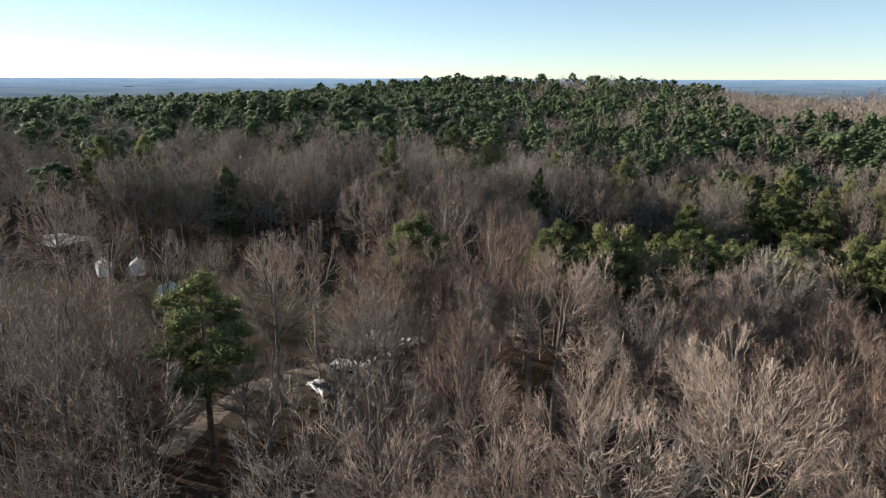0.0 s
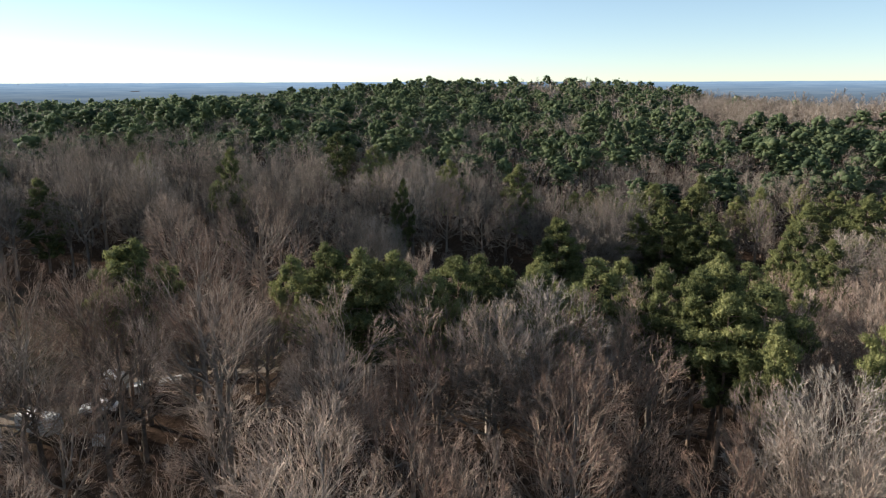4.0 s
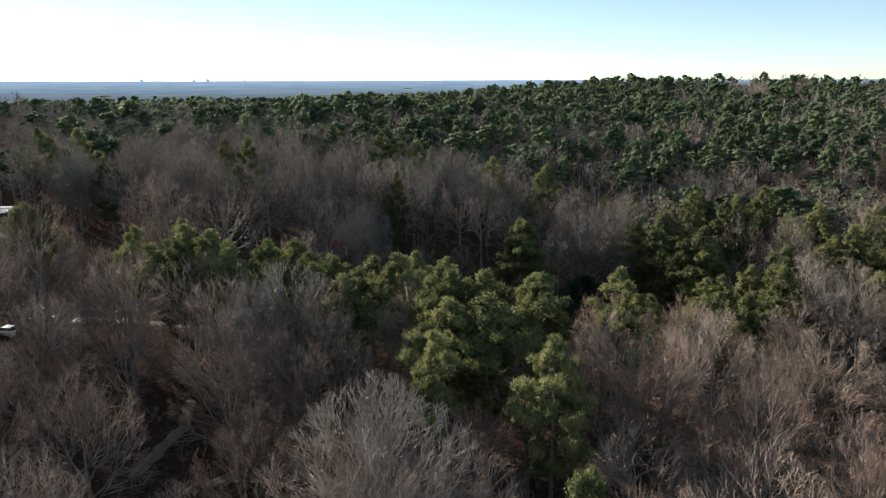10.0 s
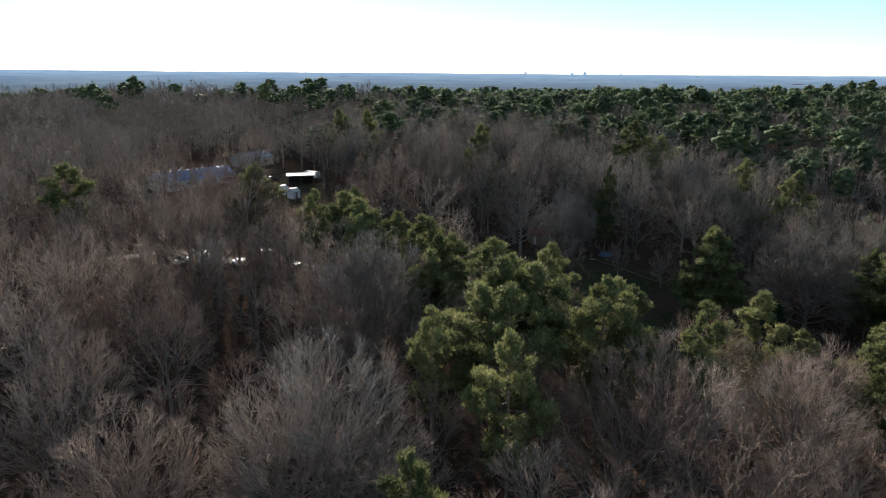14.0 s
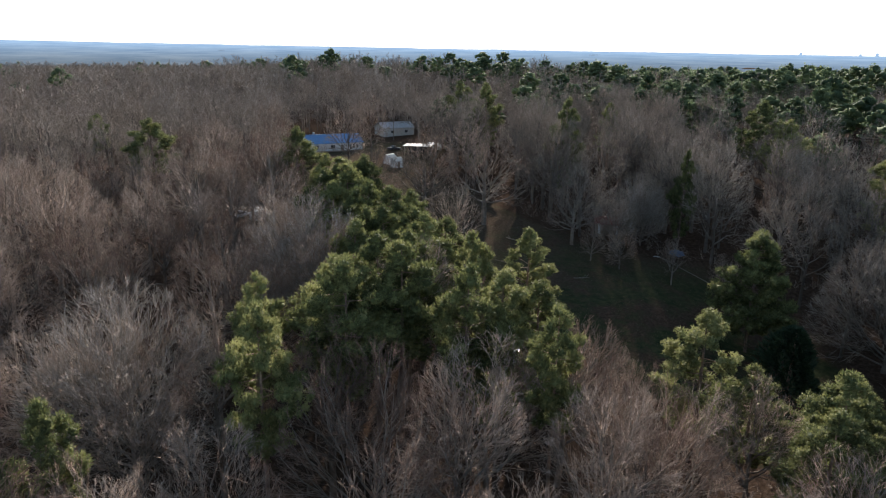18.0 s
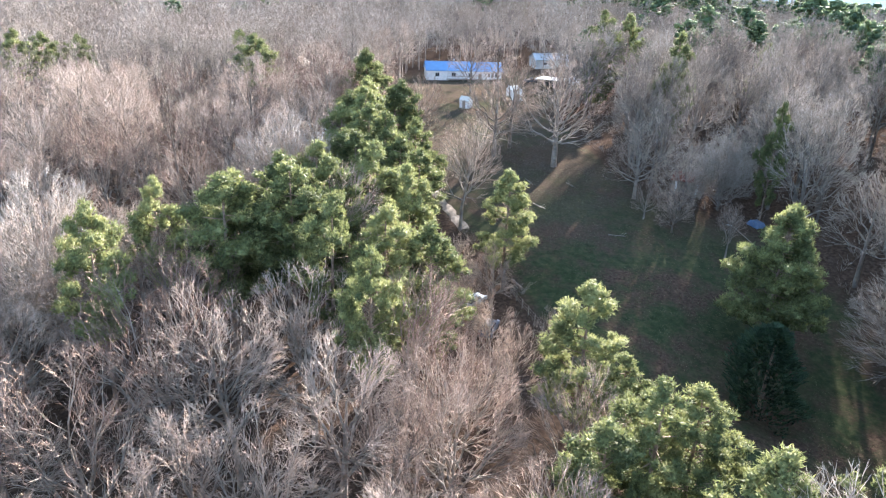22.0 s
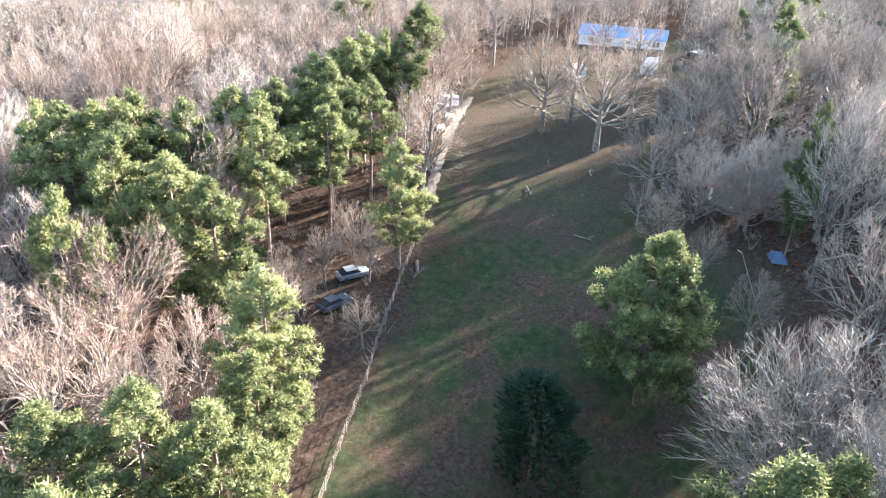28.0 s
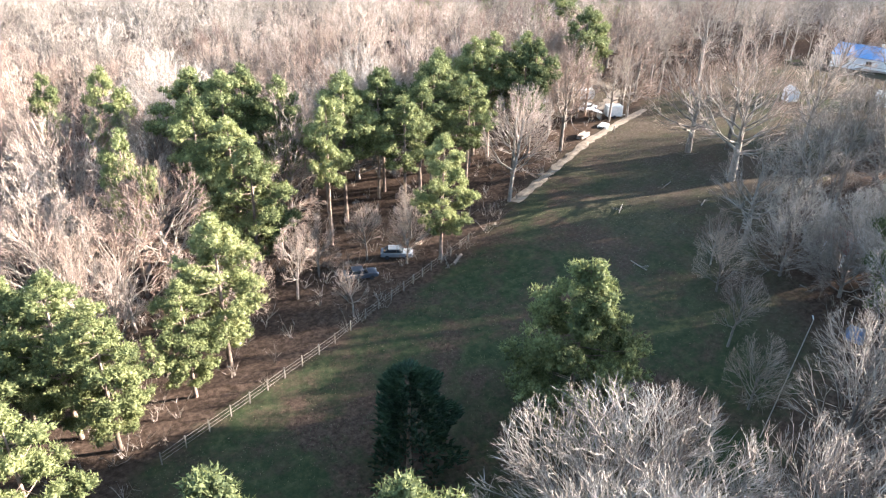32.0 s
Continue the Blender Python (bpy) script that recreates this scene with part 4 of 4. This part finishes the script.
gable("outbuilding", "pale outbuilding with a weathered light metal roof", "outbuilding", at_ground(-124, 140, 15), 8, 13, 3.0, 1.8, CREAM, GREY, [(-3, 1.6, 1.2, 1.0), (3, 1.6, 1.2, 1.0)])
for x, y, turn, w, l in ((-64.5, 125.6, 35, 2.4, 3.2), (-58.5, 126.4, 20, 2.3, 2.8), (-47.5, 112.6, -30, 2.0, 2.8)):
    gable("garden_shed", "small white shed with a pale roof on a grassy clearing", "shed", at_ground(x, y, turn), w, l, 2.0, 0.8, WHITE, CREAM, (), (0, 0.9, 1.8), 0.2, "white sheds")
red = gable("wood_shed", "rusty red wooden shed half hidden among bare branches", "shed", at_ground(11.6, 157.5, -28), 4.0, 5.4, 2.2, 1.1, TIMBER, RUST, (), (0.4, 1.0, 1.9), 0.3)
for i, y in enumerate((-1.9, 1.9)):
    piece("white_board", block((0.05, 0.5, 1.9), (2.12, y, 1.0), 0.01), WHITE, red, "whitewashed board")


def carport(where):
    top = group_of("carport", "open carport with a pale flat roof on posts", "carport")
    for x in (-2.8, 2.8):
        for y in (-4, 0, 4):
            piece("post", block((0.14, 0.14, 3.0), (x, y, 1.2), 0.01), TIMBER, top)
    bm = block((6.4, 9.2, 0.12), (0, 0, 2.85), 0.02, 0, 0)
    piece("roof", bm, CREAM, top)
    for y in (-4, 0, 4):
        piece("beam", block((6.0, 0.12, 0.2), (0, y, 2.68), 0.01), TIMBER, top)
    # Near-black wall added: the shade inside the carport is put into its colour.
    piece("back_wall", block((0.1, 8.2, 2.6), (-2.9, 0, 1.3), 0.01), DARK, top)
    top.matrix_basis = where


carport(at_ground(-78, 138, -25))


def car(label, where, paint_mat, pickup=False, group=""):
    """A car along its own y, nose forward."""
    top = group_of("pickup_truck" if pickup else "car", label, "truck" if pickup else "car", group)
    body = [(-2.2, 0.35), (2.2, 0.35), (2.22, 0.7), (1.9, 0.88), (0.9, 0.95), (-2.15, 0.98), (-2.25, 0.6)]
    cab = [(0.95, 0.93), (0.35, 1.45), (-0.55, 1.47), (-0.75, 0.95)] if pickup else [(0.95, 0.93), (0.3, 1.42), (-1.2, 1.44), (-1.9, 0.96)]
    for name, prof, w, mat in (("body", body, 1.76, paint_mat), ("cabin", cab, 1.5, GLASS)):
        bm = prism(prof, w)
        bmesh.ops.bevel(bm, geom=list(bm.edges), offset=0.06, segments=2, affect="EDGES")
        bmesh.ops.transform(bm, matrix=Matrix.Rotation(radians(90), 4, "Z"), verts=bm.verts)
        piece(name, bm, mat, top)
    y0, y1 = (-0.55, 0.35) if pickup else (-1.2, 0.3)
    piece("roof_panel", block((1.42, y1 - y0, 0.06), (0, (y0 + y1) / 2, 1.46), 0.02), paint_mat, top)
    for x in (-0.8, 0.8):
        for y in (-1.35, 1.35):
            w = piece("wheel", wheel((x, y, 0.32), 0.33, 0.2), DARK, top)
            piece("rim", wheel((x * 1.08, y, 0.32), 0.19, 0.06), GREY, w)
        piece("headlight", block((0.35, 0.08, 0.16), (x * 0.8, 2.2, 0.72), 0.02), WHITE, top)
        piece("tail_light", block((0.3, 0.06, 0.16), (x * 0.85, -2.24, 0.74), 0.02), RUST, top)
    if pickup:
        piece("bed_floor", block((1.4, 1.3, 0.05), (0, -1.45, 1.0), 0.01), DARK, top, "dark truck bed")
    top.matrix_basis = where
    return top


car("grey car parked under the trees beside the meadow fence", at_ground(54.2, 118.6, 60), CAR_GREY)
car("old dark car parked under the trees beside the meadow fence", at_ground(61.0, 120.8, 75), CAR_DARK)
car("white pickup truck parked in a small wooded clearing", at_ground(-15.8, 81.6, 40), CAR_WHITE, True)
car("white car parked among bare trees", at_ground(-8.6, 91.2, 100), CAR_WHITE)
car("dark pickup truck parked on the house yard", at_ground(-88, 132, 20), CAR_DARK, True)


def camper(where, label):
    top = group_of("camper_trailer", label, "trailer")
    bm = prism([(-2.6, 0.5), (2.4, 0.5), (2.7, 1.3), (2.2, 2.5), (-2.4, 2.55), (-2.7, 1.8)], 2.2)
    bmesh.ops.bevel(bm, geom=list(bm.edges), offset=0.12, segments=2, affect="EDGES")
    piece("body", bm, WHITE, top)
    for x in (-1.4, 0.6):
        w = piece("window", block((0.9, 0.05, 0.55), (x, -1.12, 1.75), 0.01), GREY, top)
        piece("pane", block((0.8, 0.03, 0.46), (x, -1.15, 1.75), 0), GLASS, w)
    for y in (-1.0, 1.0):
        bm = wheel((0, 0, 0), 0.36, 0.2)
        bmesh.ops.transform(bm, matrix=pose(-0.2, y, 0.36, 0, 0, 90), verts=bm.verts)
        piece("wheel", bm, DARK, top)
    piece("drawbar", block((1.2, 0.1, 0.1), (3.1, 0, 0.5), 0.01), GREY, top)
    top.matrix_basis = where


camper(at_ground(-84, 145, 30), "white camper trailer parked beside the carport")
camper(at_ground(-12.4, 85.2, -20), "old white camper trailer parked among bare trees in a clearing")


def slatted_panel(where, slats):
    top = group_of("slatted_panel", "white slatted wooden panel leaning in the clearing", "panel")
    for z in (0.3, 1.1):
        piece("rail", block((1.7, 0.05, 0.1), (0, 0.04, z), 0.01), WHITE, top)
    for i in range(slats):
        piece("slat", block((0.14, 0.03, 1.4), (-0.76 + i * 1.52 / (slats - 1), 0, 0.7), 0.005), WHITE, top)
    top.matrix_basis = where @ pose(0, 0, 0, -18, 0, 0)


slatted_panel(at_ground(-4.3, 82.8, 5), 7)


def box_trailer(where):
    top = group_of("box_trailer", "white box trailer parked beside the sandy track", "trailer")
    piece("box", block((2.1, 3.2, 2.1), (0, 0, 1.5), 0.05), WHITE, top)
    piece("rear_door", block((1.8, 0.05, 1.8), (0, -1.62, 1.5), 0.02), CREAM, top)
    for x in (-1.0, 1.0):
        piece("wheel", wheel((x, 0, 0.35), 0.35, 0.2), DARK, top)
        piece("fender", block((0.28, 0.95, 0.06), (x * 1.08, 0, 0.76), 0.01), GREY, top)
    piece("drawbar", block((0.1, 1.2, 0.1), (0, 2.1, 0.5), 0.01), GREY, top)
    top.matrix_basis = where


box_trailer(at_ground(-9.6, 97.4, 65))


def board_stack(where, label, n, size, mat, seed):
    r = random.Random(seed)
    top = group_of("board_stack", label, "boards")
    for i in range(n):
        piece("board", block(size, (r.uniform(-0.2, 0.2), (i % 3) * size[1] * 1.15 + r.uniform(-0.1, 0.1), 0.05 + (i // 3) * size[2] * 1.2 + 0.05), 0.01, r.uniform(-8, 8)), mat, top)
    top.matrix_basis = where


board_stack(at_ground(-3.4, 100.2, 30), "low stack of pale boards beside the sandy track", 6, (3.0, 0.5, 0.16), CREAM, 4)
board_stack(at_ground(4.2, 102.6, 20), "weathered timber stacked at the wood's edge", 9, (3.4, 0.35, 0.2), TIMBER, 6)
board_stack(at_ground(45.5, 78.2, 70), "weathered boards lying on the woodland floor", 5, (4.2, 0.6, 0.12), TIMBER, 8)


def lean_to(where):
    top = group_of("lean_to", "pale open lean-to beside the box trailer", "shelter")
    for x in (-1.2, 1.2):
        piece("post", block((0.1, 0.1, 2.0), (x, -0.9, 1.0), 0.01), TIMBER, top)
        piece("rear_post", block((0.1, 0.1, 1.5), (x, 0.9, 0.75), 0.01), TIMBER, top)
    piece("roof", block((2.9, 2.3, 0.06), (0, 0, 1.85), 0.01, 0, -15), WHITE, top)
    piece("back_panel", block((2.5, 0.05, 1.3), (0, 0.95, 0.7), 0.01), CREAM, top)
    top.matrix_basis = where


lean_to(at_ground(-5.6, 96.2, 65))


def fence(points, spacing=2.4):
    """A post-and-rail fence along a line on the ground."""
    top = group_of("meadow_fence", "pale weathered rail fence along the meadow's edge", "fence")
    spots = []
    for (x0, y0), (x1, y1) in zip(points, points[1:]):
        n = max(1, round(math.hypot(x1 - x0, y1 - y0) / spacing))
        spots += [(x0 + (x1 - x0) * i / n, y0 + (y1 - y0) * i / n) for i in range(n)]
    spots.append(points[-1])
    for x, y in spots:
        piece("post", block((0.11, 0.11, 1.6), (x, y, float(land(x, y)) + 0.6), 0.01), TIMBER, top)
    for (x0, y0), (x1, y1) in zip(spots, spots[1:]):
        for h in (0.4, 0.8, 1.2):
            piece("rail", rod((x0, y0, float(land(x0, y0)) + h), (x1, y1, float(land(x1, y1)) + h), 0.02, 5), TIMBER, top)


fence([(91.3, 140.4), (84, 137.4), (77.3, 134.6), (70.2, 132.0), (65.0, 129.6), (58, 126.8), (52.3, 124.5), (44, 121.5)])


def strip(name, points, width, mat, label, category):
    """A worn strip laid a little above the ground along a line, with ragged edges."""
    r = random.Random(len(points))
    pts = []
    for (x0, y0), (x1, y1) in zip(points, points[1:]):
        n = max(2, int(math.hypot(x1 - x0, y1 - y0) / 1.2))
        pts += [(x0 + (x1 - x0) * i / n, y0 + (y1 - y0) * i / n) for i in range(n)]
    pts.append(points[-1])
    v, f = [], []
    for i, (x, y) in enumerate(pts):
        a, b = pts[max(0, i - 1)], pts[min(len(pts) - 1, i + 1)]
        d = Vector((b[0] - a[0], b[1] - a[1])).normalized()
        for k in range(5):
            o = (k / 2 - 1) * width / 2 * r.uniform(0.6, 1.25)
            px, py = x - d.y * o, y + d.x * o
            v.append((px, py, float(land(px, py)) + (0.07 if 0 < k < 4 else 0.01)))
        if i:
            for k in range(4):
                p = (i - 1) * 5 + k
                f += [(p, p + 5, p + 6), (p, p + 6, p + 1)]
    return tagged(new(name, mesh_of(name, v, f, mat, True)), label, category, kind="structure")


strip("dirt_track", [(31.5, 116.2), (18, 110.5), (5.8, 105.6), (-10, 100.2), (-19, 97.6)], 1.8, SAND, "pale sandy track along the wood's edge", "track")
strip("woodland_track", [(36.6, 73.5), (35.5, 78), (34.2, 84), (30, 90)], 1.7, SAND, "pale dirt track through the wood", "track")
strip("clearing_lane", [(-30, 66), (-28, 74), (-26, 82), (-20, 88), (-10, 92)], 2.8, SAND, "pale gravel lane through the clearing", "lane")

pole = group_of("fallen_sapling", "long pale fallen sapling lying across the meadow", "log")
piece("stem", rod((25.3, 161.7, float(land(25.3, 161.7)) + 0.45), (43.5, 168, float(land(43.5, 168)) + 0.25), 0.055, 6), TIMBER, pole)
piece("snapped_end", rod((25.3, 161.7, float(land(25.3, 161.7)) + 0.45), (24.2, 161.0, float(land(24.2, 161.0)) + 0.1), 0.07, 6), CREAM, pole)
log = group_of("fallen_log", "short dark log lying in the meadow", "log")
piece("stem", rod((47.0, 123.9, float(land(47, 123.9)) + 0.2), (49.2, 125.3, float(land(49.2, 125.3)) + 0.2), 0.24, 9), PINE_BARK, log)
piece("branch_stub", rod((48.0, 124.5, float(land(48, 124.5)) + 0.3), (48.1, 124.2, float(land(48, 124.5)) + 0.85), 0.08, 6), PINE_BARK, log)
for x, y, h, r, lab in ((62.7, 123.4, 1.5, 0.06, "short pale marker post beside the parked cars"), (-16.4, 84.2, 3.2, 0.1, "tall white post in the wooded clearing"), (-2.5, 104.5, 1.4, 0.1, "short weathered post beside the sandy track")):
    p = group_of("marker_post", lab, "post")
    z = float(land(x, y))
    piece("post", rod((x, y, z - 0.3), (x, y, z + h), r, 8), WHITE if "white" in lab else TIMBER, p)
    piece("post_cap", block((r * 2.4, r * 2.4, 0.06), (x, y, z + h + 0.02), 0.01), GREY, p)


def tarp(where, label, size, seed):
    rng = np.random.default_rng(seed)
    n = 12
    g = np.linspace(-1, 1, n)
    X, Y = np.meshgrid(g, g)
    Z = size[2] * np.clip(1.25 - np.maximum(np.abs(X), np.abs(Y)) ** 3 * 1.3, 0.0, 1) * (1 + rng.normal(size=X.shape) * 0.06) + 0.03
    idx = np.arange(n * n).reshape(n, n)
    a, b, c, d = idx[:-1, :-1].ravel(), idx[:-1, 1:].ravel(), idx[1:, 1:].ravel(), idx[1:, :-1].ravel()
    top = group_of("covered_pile", label, "tarp")
    part("tarp", mesh_of("tarp", np.stack([X.ravel() * size[0], Y.ravel() * size[1], Z.ravel()], 1), np.concatenate([np.stack([a, b, c], 1), np.stack([a, c, d], 1)]), TARP, True), top)
    piece("pile", block((size[0] * 1.3, size[1] * 1.3, size[2] * 0.8), (0, 0, size[2] * 0.4), 0.05), TIMBER, top)
    top.matrix_basis = where


tarp(at_ground(24.6, 166.0, 20), "pile covered by a crumpled blue tarp beside the shed", (1.4, 1.0, 0.9), 3)
tarp(at_ground(48.0, 81.3, 40), "small pile under a pale blue tarp in the wood", (0.9, 0.8, 0.6), 5)


# ---- grass tufts and fallen leaves on the meadow ----
def meadow_litter(name, count, seed, mat, size, up, label, category):
    rng = np.random.default_rng(seed)
    p = np.stack([rng.uniform(-30, 100, count), rng.uniform(92, 178, count)], 1)
    p = p[inside(MEADOW, p[:, 0], p[:, 1])]
    keep = np.array([noise.noise((x / 7, y / 7, seed)) + 0.5 * noise.noise((x / 2.5, y / 2.5, seed)) > -0.05 for x, y in p])
    p = p[keep]
    c = np.stack([p[:, 0], p[:, 1], land(p[:, 0], p[:, 1]) + size * 0.2], 1)
    s = Soup()
    if up:
        s.spikes(c - (0, 0, size * 0.3), c + unit(rng.normal(size=c.shape) * (0.6, 0.6, 0.1) + np.array((0, 0, 1))) * size * rng.uniform(0.6, 1.3, (len(c), 1)), size * 0.35)
    else:
        s.scales(c, unit(rng.normal(size=c.shape) * 0.35 + np.array((0, 0, 1))), size, rng)
    return tagged(new(name, s.mesh(name, mat)), label, category, kind="stuff")


STRAW = material("dry_grass", [(0.036, 0.043, 0.02), (0.062, 0.063, 0.03), (0.12, 0.098, 0.054)], 0.4, 0.9, island=0.4, leaf=0.2)
LEAF = material("dead_leaves", [(0.09, 0.055, 0.033), (0.15, 0.095, 0.06), (0.22, 0.155, 0.105)], 0.4, 0.9, island=0.5)
meadow_litter("meadow_grass", 60000, 7, STRAW, 0.13, True, "short tufts of green and straw-coloured winter grass", "grass")
meadow_litter("fallen_leaves", 9000, 9, LEAF, 0.06, False, "brown dead leaves strewn over the grass", "leaves")


# ---- far towers on the skyline, and branches fallen in the meadow ----
def distant_tower(x, y, w, h):
    top = group_of("distant_tower", "tiny hazy tower on the far skyline", "tower", "towers of the far skyline")
    z = float(land(x, y))
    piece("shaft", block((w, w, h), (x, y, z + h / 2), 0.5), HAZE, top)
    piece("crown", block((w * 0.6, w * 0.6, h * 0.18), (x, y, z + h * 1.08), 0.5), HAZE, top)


# The towers take the same glow, so their haze is painted on too.
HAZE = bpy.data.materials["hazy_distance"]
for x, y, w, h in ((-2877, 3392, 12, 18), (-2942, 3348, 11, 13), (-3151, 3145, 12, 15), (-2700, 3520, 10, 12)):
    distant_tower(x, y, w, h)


def fallen_branch(x, y, turn, long, seed):
    r = random.Random(seed)
    top = group_of("fallen_branch", "grey fallen branch lying on the meadow", "branch", "fallen branches of the meadow")
    piece("stem", rod((0, 0, 0.15), (long, 0.3, 0.12), 0.08, 6), BARK, top)
    for i in range(5):
        a = r.uniform(0.2, 0.95) * long
        piece("twig", rod((a, 0.1, 0.15), (a + r.uniform(0.3, 0.9), r.uniform(-1, 1), r.uniform(0.1, 0.7)), 0.03, 5), BARK, top)
    top.matrix_basis = at_ground(x, y, turn)


for i, (x, y, turn, long) in enumerate(((8, 127, 15, 4), (-2, 121, 160, 3), (20, 128, 30, 3.5), (31, 140, 80, 2.8), (12, 136, 200, 3.2), (-20, 112, 40, 3))):
    fallen_branch(x, y, turn, long, 90 + i)
